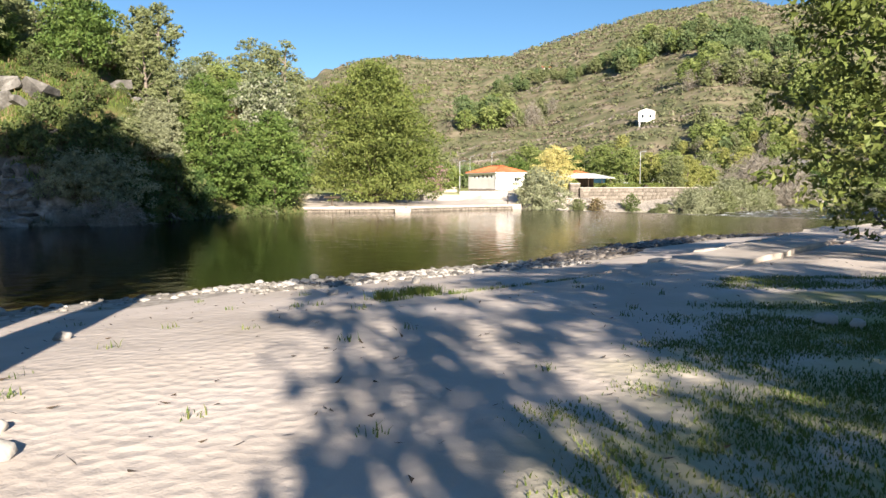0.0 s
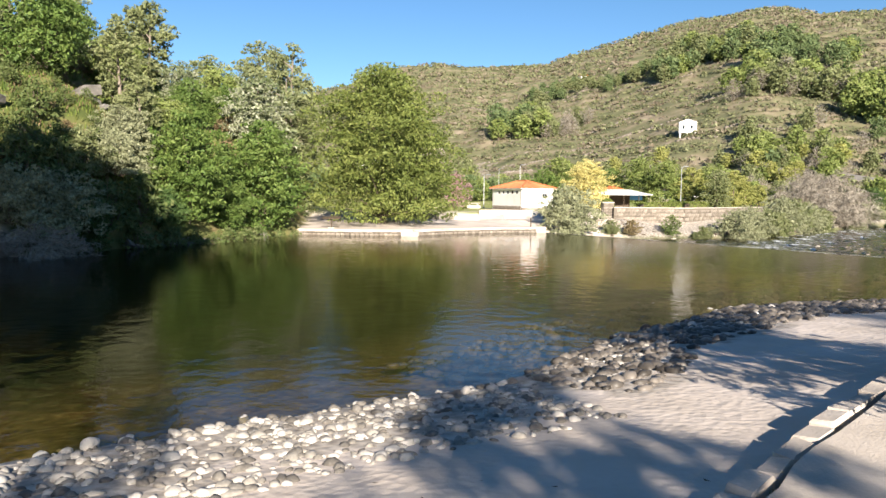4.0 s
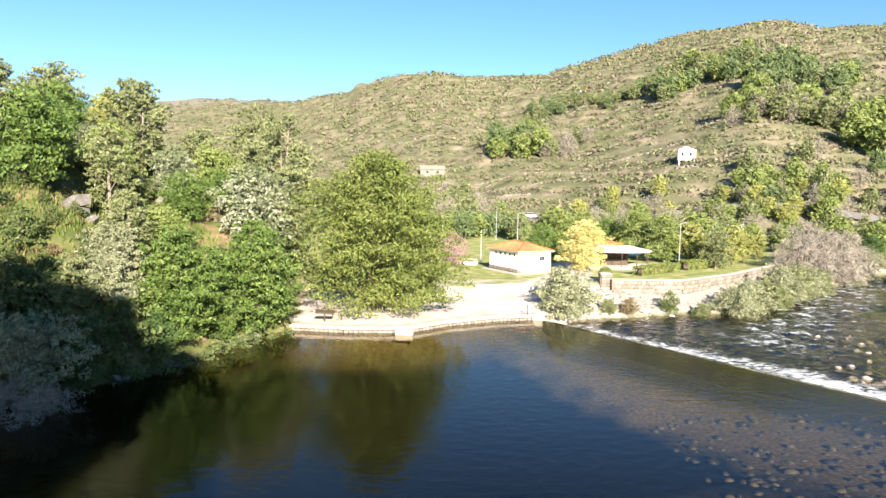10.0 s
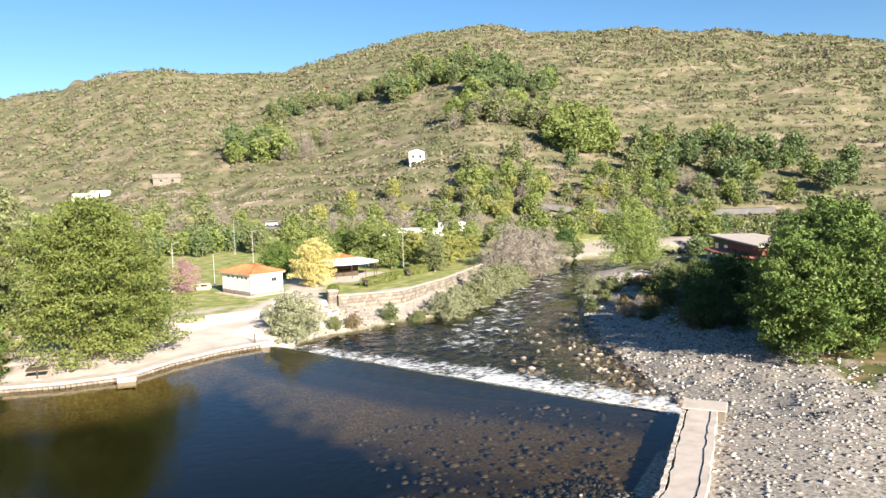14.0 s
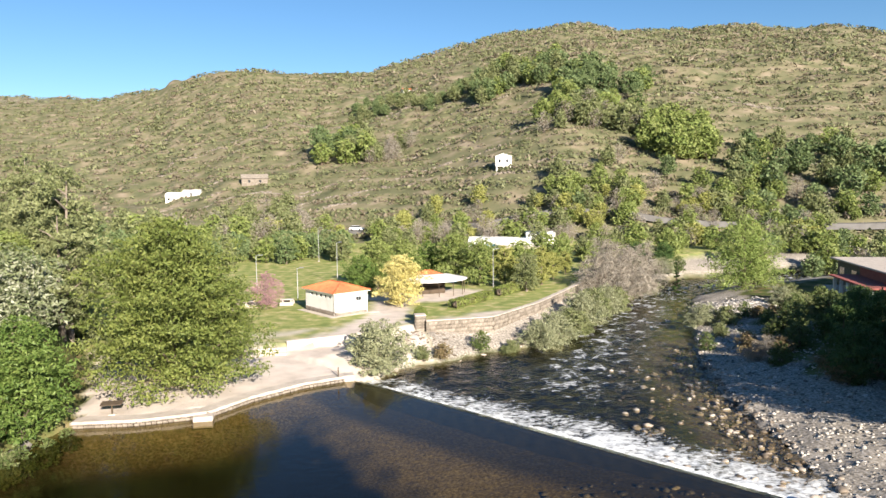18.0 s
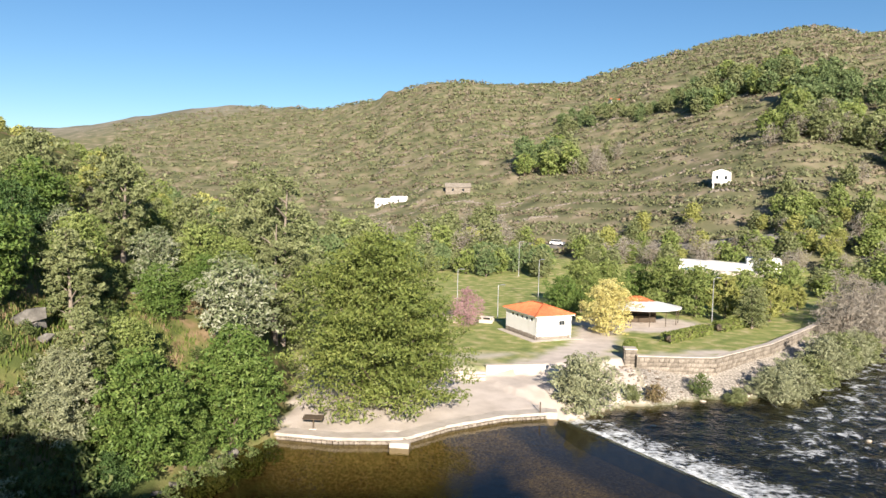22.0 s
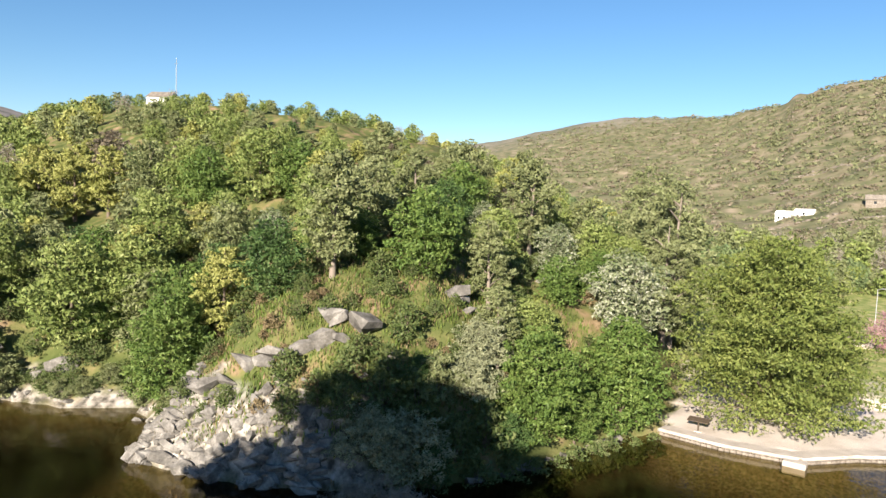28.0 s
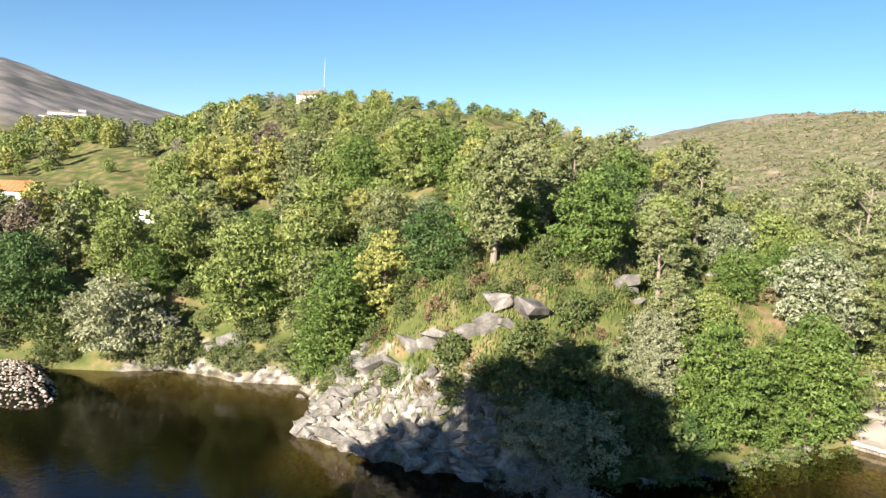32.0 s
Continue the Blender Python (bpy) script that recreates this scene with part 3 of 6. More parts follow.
def leaf_cloud(pts, normals, size, seed, droop=0.0, aspect=0.6):
    """A small pointed leaf spray at every point."""
    rs = np.random.RandomState(seed)
    n = len(pts)
    d = normals + rs.normal(0, 0.95, (n, 3))
    d /= np.linalg.norm(d, axis=1)[:, None] + 1e-9
    up = rs.normal(0, 1, (n, 3))
    up[:, 2] -= droop
    a = np.cross(d, up)
    a /= np.linalg.norm(a, axis=1)[:, None] + 1e-9
    b = np.cross(d, a)
    s = (size * rs.uniform(0.55, 1.35, n))[:, None]
    h = s * aspect
    v = np.stack([pts - a * s + b * h * 0.6, pts - a * s * 0.3 - b * h, pts + a * s + d * s * 0.3], 1)
    return v.reshape(-1, 3)


def crown_points(blobs, n, seed, hollow=0.55, rough=0.22):
    rs = np.random.RandomState(seed)
    blobs = np.array(blobs, float)
    w = (blobs[:, 3] * blobs[:, 4] + blobs[:, 4] * blobs[:, 5] + blobs[:, 3] * blobs[:, 5])
    pick = rs.choice(len(blobs), n, p=w / w.sum())
    u = rs.normal(0, 1, (n, 3))
    u /= np.linalg.norm(u, axis=1)[:, None]
    r = hollow + (1 - hollow) * rs.uniform(0, 1, n) ** 0.6
    r *= 1 + rough * np.sin(u[:, 0] * 7 + pick) * np.cos(u[:, 2] * 8 + pick * 2) + rs.normal(0, 0.06, n)
    p = blobs[pick, :3] + u * r[:, None] * blobs[pick, 3:6]
    return p, u


def tube(path, radii, sides=6):
    """A tapered limb along a path: vertices and quads."""
    v, f = [], []
    for i, (p, r) in enumerate(zip(path, radii)):
        d = np.array(path[min(i + 1, len(path) - 1)], float) - np.array(path[max(i - 1, 0)], float)
        d /= np.linalg.norm(d) + 1e-9
        a = np.cross(d, (0.31, 0.94, 0.12))
        a /= np.linalg.norm(a) + 1e-9
        b = np.cross(d, a)
        for k in range(sides):
            t = 6.2832 * k / sides
            v.append(np.array(p) + r * (a * math.cos(t) + b * math.sin(t)))
    for i in range(len(path) - 1):
        for k in range(sides):
            f.append((i * sides + k, i * sides + (k + 1) % sides, (i + 1) * sides + (k + 1) % sides, (i + 1) * sides + k))
    return v, f


def join_tubes(tubes):
    """One mesh: every limb is webbed to the nearest edge of the wood before it."""
    V, Fc = [], []
    for v, f in tubes:
        o = len(V)
        if o:
            old = np.array(V)
            k = int(np.argmin(((old[:first] - v[0]) ** 2).sum(1)))
            Fc.append((o, o + 1, k, k + 1 if k + 1 < first else k - 1))
        else:
            first = len(v)
        V += list(v)
        Fc += [tuple(i + o for i in q) for q in f]
    return np.array(V), np.array(Fc)


def tree_data(seed, h, w, n, size, style="round", bark="bark", material="alder", trunks=1, aspect=0.6):
    """Trunk and crown meshes of a tree h high and w wide, rooted at the origin."""
    rs = np.random.RandomState(seed)
    blobs, tubes, paths = [], [], []
    if style == "round":
        lo, nb = 0.10, 26
        prof = lambda k: math.sin(math.pi * min(1, 0.16 + 0.8 * k)) ** 0.7
    elif style == "cone":
        lo, nb = 0.06, 30
        prof = lambda k: (1 - k) ** 0.62 * (0.72 + 0.28 * min(1, k * 6))
    elif style == "dome":
        lo, nb = 0.07, 64
        prof = lambda k: min(1, 0.86 + 0.7 * k) * (1 - k ** 2.8) ** 0.62
    elif style == "high":
        lo, nb = 0.5, 16
        prof = lambda k: math.sin(math.pi * min(1, 0.15 + 0.75 * k))
    elif style == "poplar":
        lo, nb = 0.12, 26
        prof = lambda k: math.sin(math.pi * min(1, 0.10 + 0.86 * k)) ** 0.8
    elif style == "column":
        lo, nb = 0.03, 16
        prof = lambda k: (1 - k) ** 0.5 * 0.9
    else:
        lo, nb = 0.02, 16
        prof = lambda k: math.sin(math.pi * min(1, 0.30 + 0.62 * k))
    for s in range(trunks):
        lean = rs.uniform(-0.12, 0.12, 2) * h * (0.4 if trunks == 1 else 1.6)
        base = rs.uniform(-0.1, 0.1, 2) * (w * 0.2 if trunks > 1 else 0)
        path = [(base[0] + lean[0] * k ** 1.5, base[1] + lean[1] * k ** 1.5, h * 0.9 * k - 0.25 * (k == 0)) for k in (0, 0.15, 0.4, 0.7, 1)]
        r0 = 0.022 * h if trunks == 1 else 0.011 * h
        paths.append(path)
        tubes.append(tube(path, [r0 * 1.35, r0, r0 * 0.7, r0 * 0.4, r0 * 0.12], 7))
    for i in range(nb):
        k = (i + rs.uniform(0.1, 0.9)) / nb
        z = h * (lo + (0.93 - lo) * k)
        ang = i * 2.4 + rs.uniform(-0.5, 0.5)
        rad = w / 2 * prof(k)
        q = rs.uniform(0.35, 0.72)
        br = max(0.28, (0.42 if style != "poplar" else 0.34)) * (0.35 * w / 2 + 0.65 * rad) * rs.uniform(0.75, 1.25)
        c = (math.cos(ang) * rad * q, math.sin(ang) * rad * q, z)
        flat = 0.7 if style in ("cone", "poplar") else 0.66 if style == "dome" else 0.8
        blobs.append((*c, br * 1.15, br * 1.15, br * flat))
        if i % 2 == 0 and style != "bush":
            zs = max(h * (lo if lo > 0.3 else 0.08) - 0.5, z - rad * 0.5)
            pa = np.array(paths[i % trunks])
            sx, sy = np.interp(zs, pa[:, 2], pa[:, 0]), np.interp(zs, pa[:, 2], pa[:, 1])
            tubes.append(tube([(sx, sy, zs), ((sx + c[0]) * 0.5, (sy + c[1]) * 0.5, zs + (z - zs) * 0.55), (c[0] * 1.1, c[1] * 1.1, z)], [0.007 * h, 0.0045 * h, 0.0015 * h], 5))
        elif style == "bush":
            tubes.append(tube([(0, 0, -0.1), (c[0] * 0.6, c[1] * 0.6, z * 0.5), (c[0], c[1], z)], [0.012 * h, 0.007 * h, 0.002 * h], 4))
    # every limb end breaks into small separate tufts round a shaded core, so that the outline is ragged
    tufts_of = []
    for bx, by, bz, rx, ry, rz in blobs:
        tufts_of.append((bx, by, bz, rx * 0.66, ry * 0.66, rz * 0.62))
        for j in range(11):
            q = rs.normal(0, 1, 3)
            q /= np.linalg.norm(q)
            f = rs.uniform(0.2, 0.38)
            d = rs.uniform(0.8, 1.08)
            tufts_of.append((bx + q[0] * rx * d, by + q[1] * ry * d, bz + q[2] * rz * d, rx * f, ry * f, rz * f * 0.7))
    p, u = crown_points(tufts_of, int(n * 1.25), seed + 1)
    keep = p[:, 2] > 0.02 * h
    p, u = p[keep], u[keep]
    v = leaf_cloud(p, u + (0, 0, 0.25), size * 1.0, seed + 2, aspect=aspect)
    f = np.arange(len(v)).reshape(-1, 3)
    V, Fc = join_tubes(tubes)
    return mesh_from("trunk", V, Fc, M[bark], True), mesh_from("crown", v, f, M[material])


KINDS = {}


def plant(kind, x, y, scale=1.0, turn=None, z=None, squash=1.0, group=""):
    """Set a plant of a kind on the ground."""
    name, label, category, trunk, crown = KINDS[kind]
    root = new(name)
    tagged(root, label, category, group)
    root.empty_display_size = 0.3
    for part_name, data in (("trunk", trunk), ("crown", crown)):
        if data:
            o = new(part_name, data)
            o.parent = root
    zz = height(x, y) if z is None else z
    root.matrix_basis = Matrix.Translation((x, y, zz - 0.05)) @ Matrix.Rotation(rng.uniform(0, 6.28) if turn is None else turn, 4, "Z") @ Matrix.Diagonal((scale, scale, scale * squash, 1))
    return root


def kind(key, name, label, category, *a, **k):
    KINDS[key] = (name, label, category, *tree_data(*a, **k))


kind("alder", "alder_tree", "broad olive-green alder tree with dense layered crown", "tree", 101, 14.6, 14.4, 56000, 0.145, "dome", material="alder")
kind("bright", "young_alder", "bright green leafy tree at the water's edge", "tree", 102, 8.6, 7.0, 14000, 0.14, "round", material="bright", trunks=3)
kind("bright2", "young_alder", "bright green leafy tree at the water's edge", "tree", 112, 8.6, 6.4, 14000, 0.14, "dome", material="bright", trunks=2)
kind("poplar", "poplar_tree", "tall pale-leaved poplar with open airy crown", "tree", 103, 13.0, 9.0, 12000, 0.14, "poplar", bark="palebark", material="olive")
kind("silverpop", "white_poplar", "silvery poplar tree in young leaf", "tree", 104, 9.0, 5.4, 5500, 0.15, "poplar", bark="palebark", material="olive")
kind("fresh", "chestnut_tree", "fresh green broadleaf tree on the hillside", "tree", 105, 7.0, 6.4, 7000, 0.15, "round", material="fresh")
kind("fresh2", "oak_tree", "leafy green oak tree on the hillside", "tree", 115, 6.0, 6.0, 6500, 0.145, "round", material="bright", trunks=2)
kind("olive", "ash_tree", "grey-green tree in young leaf", "tree", 106, 7.0, 5.4, 6000, 0.14, "round", bark="palebark", material="olive")
kind("dark", "holm_oak", "dark green dense evergreen oak", "tree", 107, 6.5, 6.2, 6300, 0.14, "round", material="dark")
kind("yellow", "yellow_tree", "round pale yellow tree in spring leaf", "tree", 108, 6.4, 7.0, 13000, 0.11, "round", bark="palebark", material="yellow")
kind("yellowgreen", "lime_tree", "yellow-green tree in new leaf", "tree", 109, 8.0, 5.6, 6500, 0.155, "poplar", material="yellowgreen")
kind("pink", "judas_tree", "small tree covered with pink blossom", "tree", 110, 5.0, 4.6, 5200, 0.085, "round", material="pink")
kind("whitebloom", "hawthorn", "hawthorn bush covered with white blossom", "tree", 111, 4.2, 3.6, 6000, 0.1, "round", material="white")
kind("willow", "willow_bush", "grey-green willow bush on the river bank", "bush", 113, 3.6, 5.6, 9500, 0.1, "bush", bark="palebark", material="silver")
kind("willow2", "willow_bush", "olive willow bush on the river bank", "bush", 114, 3.4, 4.4, 8500, 0.1, "bush", bark="palebark", material="olive")
kind("scrub", "broom_bush", "dark green broom bush on the slope", "bush", 116, 2.4, 2.8, 1000, 0.13, "bush", material="scrub")
kind("drybush", "heather_bush", "brownish dry heather bush on the slope", "bush", 119, 1.5, 2.4, 900, 0.12, "bush", material="drygrass")
kind("bare", "bare_shrub", "leafless grey-brown shrub with a tangle of twigs", "bush", 117, 3.8, 4.8, 4200, 0.3, "bush", bark="palebark", material="bare", aspect=0.05)
kind("baretree", "bare_tree", "grey-brown tree with bare spring twigs", "tree", 120, 8.0, 4.6, 3600, 0.34, "poplar", bark="palebark", material="bare", aspect=0.08)
kind("cypress", "cypress_tree", "slim dark green cypress tree", "tree", 118, 13, 3.2, 4200, 0.24, "column", material="dark")
kind("weeping", "weeping_willow", "large light green weeping willow", "tree", 121, 12.0, 11.0, 14000, 0.15, "dome", material="weep")
for key, name, label, m, sd in (("far_green", "oak_tree", "round green tree on the mountain slope", "fresh", 131), ("far_dark", "holm_oak", "dark evergreen oak on the mountain slope", "fardark", 132), ("far_olive", "ash_tree", "grey-green tree on the mountain slope", "olive", 133), ("far_fresh", "chestnut_tree", "fresh green tree at the mountain's foot", "fresh", 134), ("far_bare", "bare_tree", "grey leafless tree at the mountain's foot", "bare", 135), ("far_yellow", "lime_tree", "yellowish tree at the mountain's foot", "yellowgreen", 136)):
    kind(key, name, label, "tree", sd, 7.5, 6.5, 850, 0.42, "round", material=m, aspect=0.12 if m == "bare" else 0.6)

for key, name, label, m, sd, st, w in (("mid_fresh", "chestnut_tree", "fresh green broadleaf tree on the hillside", "fresh", 151, "round", 5.6), ("mid_green", "oak_tree", "leafy green oak tree on the hillside", "fresh", 152, "round", 5.8), ("mid_olive", "ash_tree", "grey-green tree in young leaf on the hillside", "olive", 153, "poplar", 4.8), ("mid_dark", "holm_oak", "dark green evergreen oak on the hillside", "dark", 154, "round", 5.6), ("mid_yellow", "lime_tree", "yellow-green tree in new leaf on the hillside", "yellowgreen", 155, "poplar", 5.0), ("mid_bare", "bare_tree", "grey-brown budding tree on the hillside", "heath", 156, "round", 5.0)):
    kind(key, name, label, "tree", sd, 6.5, w, 2900, 0.20, st, material=m)

# ---- helpers for built things ----
def part(name, bm, material, parent=None, label="", smooth=False):
    """Link a bmesh as one mesh object under a thing or a part."""
    me = bpy.data.meshes.new(name)
    bm.to_mesh(me)
    bm.free()
    for q in me.polygons:
        q.use_smooth = smooth
    me.materials.append(material)
    o = new(name, me)
    if parent:
        o.parent = parent
    if label:
        tagged(o, label)
    return o


def box(bm, x0, x1, y0, y1, z0, z1, bevel=0.0):
    r = bmesh.ops.create_cube(bm, size=1, matrix=Matrix.LocRotScale(((x0 + x1) / 2, (y0 + y1) / 2, (z0 + z1) / 2), None, (x1 - x0, y1 - y0, z1 - z0)))
    if bevel:
        es = list({e for v in r["verts"] for e in v.link_edges})
        bmesh.ops.bevel(bm, geom=es, offset=bevel, segments=1, affect="EDGES")
    return bm


def boxed(*a, **k):
    return box(bmesh.new(), *a, **k)


def rod(bm, p, q, r0, r1=None, sides=8):
    p, q = Vector(p), Vector(q)
    d = q - p
    m = Matrix.Translation((p + q) / 2) @ d.to_track_quat("Z", "Y").to_matrix().to_4x4()
    bmesh.ops.create_cone(bm, cap_ends=True, segments=sides, radius1=r0, radius2=r0 if r1 is None else r1, depth=d.length, matrix=m)
    return bm


def thing(name, label, category, m=None, group="", kind=""):
    e = new(name)
    e.empty_display_size = 0.3
    if m is not None:
        e.matrix_basis = m
    return tagged(e, label, category, group, kind)


def hull_rock(seed, n=16, squash=0.7):
    """An angular block: the hull of scattered points, slightly bevelled."""
    rs = np.random.RandomState(seed)
    bm = bmesh.new()
    u = rs.normal(0, 1, (n, 3))
    u /= np.linalg.norm(u, axis=1)[:, None]
    u *= rs.uniform(0.75, 1.1, n)[:, None]
    u[:, 2] *= squash
    for p in u:
        bm.verts.new(p)
    bmesh.ops.convex_hull(bm, input=bm.verts[:])
    loose = [v for v in bm.verts if not v.link_faces]
    bmesh.ops.delete(bm, geom=loose, context="VERTS")
    bmesh.ops.dissolve_limit(bm, angle_limit=0.12, verts=bm.verts[:], edges=bm.edges[:])
    bmesh.ops.bevel(bm, geom=bm.edges[:], offset=0.018, segments=1, affect="EDGES")
    return bm


ICO = bmesh.new()
bmesh.ops.create_icosphere(ICO, subdivisions=1, radius=1)
ICO_V = np.array([v.co[:] for v in ICO.verts])
ICO_F = np.array([[v.index for v in f.verts] for f in ICO.faces])
ICO.free()
ICO = bmesh.new()
bmesh.ops.create_icosphere(ICO, subdivisions=2, radius=1)
ICO2_V = np.array([v.co[:] for v in ICO.verts])
ICO2_F = np.array([[v.index for v in f.verts] for f in ICO.faces])
ICO.free()


def pebble_mesh(name, pts, sizes, material, seed, fine=False, flat=0.6):
    """Many rounded stones in one mesh."""
    rs = np.random.RandomState(seed)
    V0, F0 = (ICO2_V, ICO2_F) if fine else (ICO_V, ICO_F)
    n, k = len(pts), len(V0)
    sc = np.stack([rs.uniform(0.75, 1.35, n), rs.uniform(0.6, 1.0, n), flat * rs.uniform(0.7, 1.2, n)], 1) * np.asarray(sizes)[:, None]
    a, t = rs.uniform(0, 6.28, n), rs.normal(0, 0.35, n)
    v = V0[None] * (1 + rs.uniform(-0.16, 0.16, (n, k, 1))) * sc[:, None]
    v = np.stack([v[..., 0], v[..., 1] * np.cos(t)[:, None] - v[..., 2] * np.sin(t)[:, None], v[..., 1] * np.sin(t)[:, None] + v[..., 2] * np.cos(t)[:, None]], -1)
    v = np.stack([v[..., 0] * np.cos(a)[:, None] - v[..., 1] * np.sin(a)[:, None], v[..., 0] * np.sin(a)[:, None] + v[..., 1] * np.cos(a)[:, None], v[..., 2]], -1)
    v += np.asarray(pts)[:, None]
    f = (F0[None] + (np.arange(n) * k)[:, None, None]).reshape(-1, 3)
    return mesh_from(name, v.reshape(-1, 3), f, material, True)


def along(line, s):
    """Points and headings at fractions of a polyline's length."""
    p = np.array(line, float)
    seg = np.hypot(*np.diff(p, axis=0).T)
    acc = np.concatenate([[0], np.cumsum(seg)])
    d = np.asarray(s) * acc[-1]
    x, y = np.interp(d, acc, p[:, 0]), np.interp(d, acc, p[:, 1])
    i = np.clip(np.searchsorted(acc, d, side="right") - 1, 0, len(seg) - 1)
    h = np.arctan2(np.diff(p[:, 1])[i], np.diff(p[:, 0])[i])
    return x, y, h, acc[-1]


# ---- weir ----
weir_len = (WEIR_B - WEIR_A).length
weir_turn = math.atan2(WEIR_B.y - WEIR_A.y, WEIR_B.x - WEIR_A.x)
weir = thing("weir", "low slanting concrete weir across the river", "weir", Matrix.Translation((WEIR_A.x, WEIR_A.y, 0)) @ Matrix.Rotation(weir_turn, 4, "Z"), kind="structure")
bm = bmesh.new()
prof = [(-0.5, -2.2), (-0.45, -0.10), (-0.3, -0.03), (0.05, -0.03), (0.25, -0.12), (1.1, -1.5)]
rings = []
for i in range(41):
    x = weir_len * i / 40
    rings.append([bm.verts.new((x, y, z + 0.012 * math.sin(i * 2.3))) for y, z in prof])
for a, b in zip(rings, rings[1:]):
    for k in range(len(prof) - 1):
        bm.faces.new((a[k], b[k], b[k + 1], a[k + 1]))
# dark concrete, so that the upstream face does not show pale through the water
part("sill", bm, M["darksill"], weir)
# water shooting over the crest
nu, nv = 150, 14
U, Vv = np.meshgrid(np.linspace(0.1, weir_len - 0.8, nu), np.linspace(0, 1, nv))
U, Vv = U.ravel(), Vv.ravel()
drop = np.clip((Vv - 0.12) / 0.5, 0, 1)
oy = 0.02 + 2.6 * Vv
oz = 0.015 - 0.80 * drop ** 1.2 + (0.10 * ripple(U, Vv * 3, 0.8, 31) + 0.07 * ripple(U * 2, Vv * 5, 0.9, 32)) * np.clip(drop * 1.5, 0, 1)
me = mesh_from("falling_water", np.stack([U, oy, oz], 1), grid_faces(nu, nv), water_material("falling_water", (0.42, 0.45, 0.38), 0.08, 1.0), True)
a = me.attributes.new("foam", "FLOAT", "POINT")
lively = np.clip(0.25 + 0.75 * U / weir_len, 0, 1)
a.data.foreach_set("value", (-0.2 + (0.30 + 0.26 * lively + 0.04 * ripple(U, Vv * 0.6, 0.6, 33) + 0.06 * ripple(U, Vv, 3.1, 34)) * np.clip(drop * 1.7, 0, 1)).astype(np.float32))
o = new("falling_water", me)
o.parent, o.visible_shadow = weir, False

# ---- the quay on the park side: dressed stones under a worn concrete edge ----
quay = thing("quay_wall", "low pale stone quay wall with worn concrete edge", "wall", kind="structure")
stone_meshes = []
for i in range(6):
    rs = np.random.RandomState(300 + i)
    bm = boxed(-0.5, 0.5, -0.5, 0.5, -0.5, 0.5, bevel=0.06)
    for v in bm.verts:
        v.co += Vector(rs.uniform(-0.045, 0.045, 3))
    q = bpy.data.meshes.new("stone")
    bm.to_mesh(q)
    bm.free()
    q.materials.append(M["stonewall"])
    stone_meshes.append(q)


kerb_meshes = []
for q in stone_meshes:
    q = q.copy()
    q.name = "kerb_stone"
    q.materials[0] = M["concrete"]
    kerb_meshes.append(q)


def lay_stone(parent, x, y, z, h, w, d, t, name="stone", meshes=stone_meshes):
    o = new(name, meshes[rng.randint(6)])
    o.parent = parent
    o.matrix_basis = Matrix.LocRotScale((x, y, z), Euler((0, 0, h)), (w, d, t))
    return o


qx, qy, qh, qlen = along(QUAY, np.linspace(0, 1, 61))
for row in range(2):
    for i in range(60):
        s = (i + 0.5 + 0.5 * row) / 60
        if s > 1:
            continue
        x, y, h, _ = along(QUAY, [s])
        lay_stone(quay, x[0], y[0], 0.05 + 0.27 * row, h[0], qlen / 60 * rng.uniform(0.86, 0.97), rng.uniform(0.5, 0.58), 0.25)


def strip(line, w0, w1, z0, z1, n, jitter=0.0):
    """A slab along a line: from w0 to w1 to its left, between two heights."""
    bm = bmesh.new()
    x, y, h, _ = along(line, np.linspace(0, 1, n))
    rows = []
    for i in range(n):
        hh = (h[max(i - 1, 0)] + h[i]) / 2 if abs(h[i] - h[max(i - 1, 0)]) < 2 else h[i]
        nx, ny = -math.sin(hh), math.cos(hh)
        j = rng.uniform(-jitter, jitter, 4)
        rows.append([bm.verts.new((x[i] + nx * (w + j[k % 4] * (k in (1, 2))), y[i] + ny * (w + j[k % 4] * (k in (1, 2))), z(i / (n - 1)) if callable(z) else z)) for k, (w, z) in enumerate(((w0, z0), (w0, z1), (w1, z1), (w1, z0)))])
    for a, b in zip(rows, rows[1:]):
        for k in range(4):
            bm.faces.new((a[k], b[k], b[(k + 1) % 4], a[(k + 1) % 4]))
    bm.faces.new(rows[0])
    bm.faces.new(rows[-1][::-1])
    bmesh.ops.recalc_face_normals(bm, faces=bm.faces[:])
    return bm


part("edge", strip(QUAY, -0.95, 0.30, 0.30, 0.50, 60, 0.05), M["concrete"], quay, "worn concrete edge")
block = thing("outfall_block", "square concrete outfall block at the quay's foot", "block")
part("block", boxed(-4.3, -2.9, 63.55, 64.45, -0.5, 0.36, 0.04), M["concrete"], block)
gauge = thing("gauge_post", "thin wooden post at the quay's corner", "post", Matrix.Translation((6.6, 72.0, 0.4)))
part("post", rod(bmesh.new(), (0, 0, -0.4), (0, 0, 0.95), 0.05), M["darkwood"], gauge)
panel = thing("info_panel", "pale blue information panel on two posts under the alder", "sign", Matrix.Translation((-4.3, 74.2, height(-4.3, 74.2))))
for sx in (-0.75, 0.75):
    part("post", rod(bmesh.new(), (sx, 0, -0.1), (sx, 0, 2.1), 0.05), M["darkwood"], panel)
part("board", boxed(-0.95, 0.95, -0.06, -0.02, 1.0, 2.05, 0.02), M["paleboard"], panel, "pale blue-grey board")
corner = thing("quay_end", "stubby masonry end of the quay beside the weir", "wall", kind="structure")
part("block", boxed(7.1, 8.0, 72.0, 73.2, -0.6, 0.53, 0.06), M["concrete"], corner)

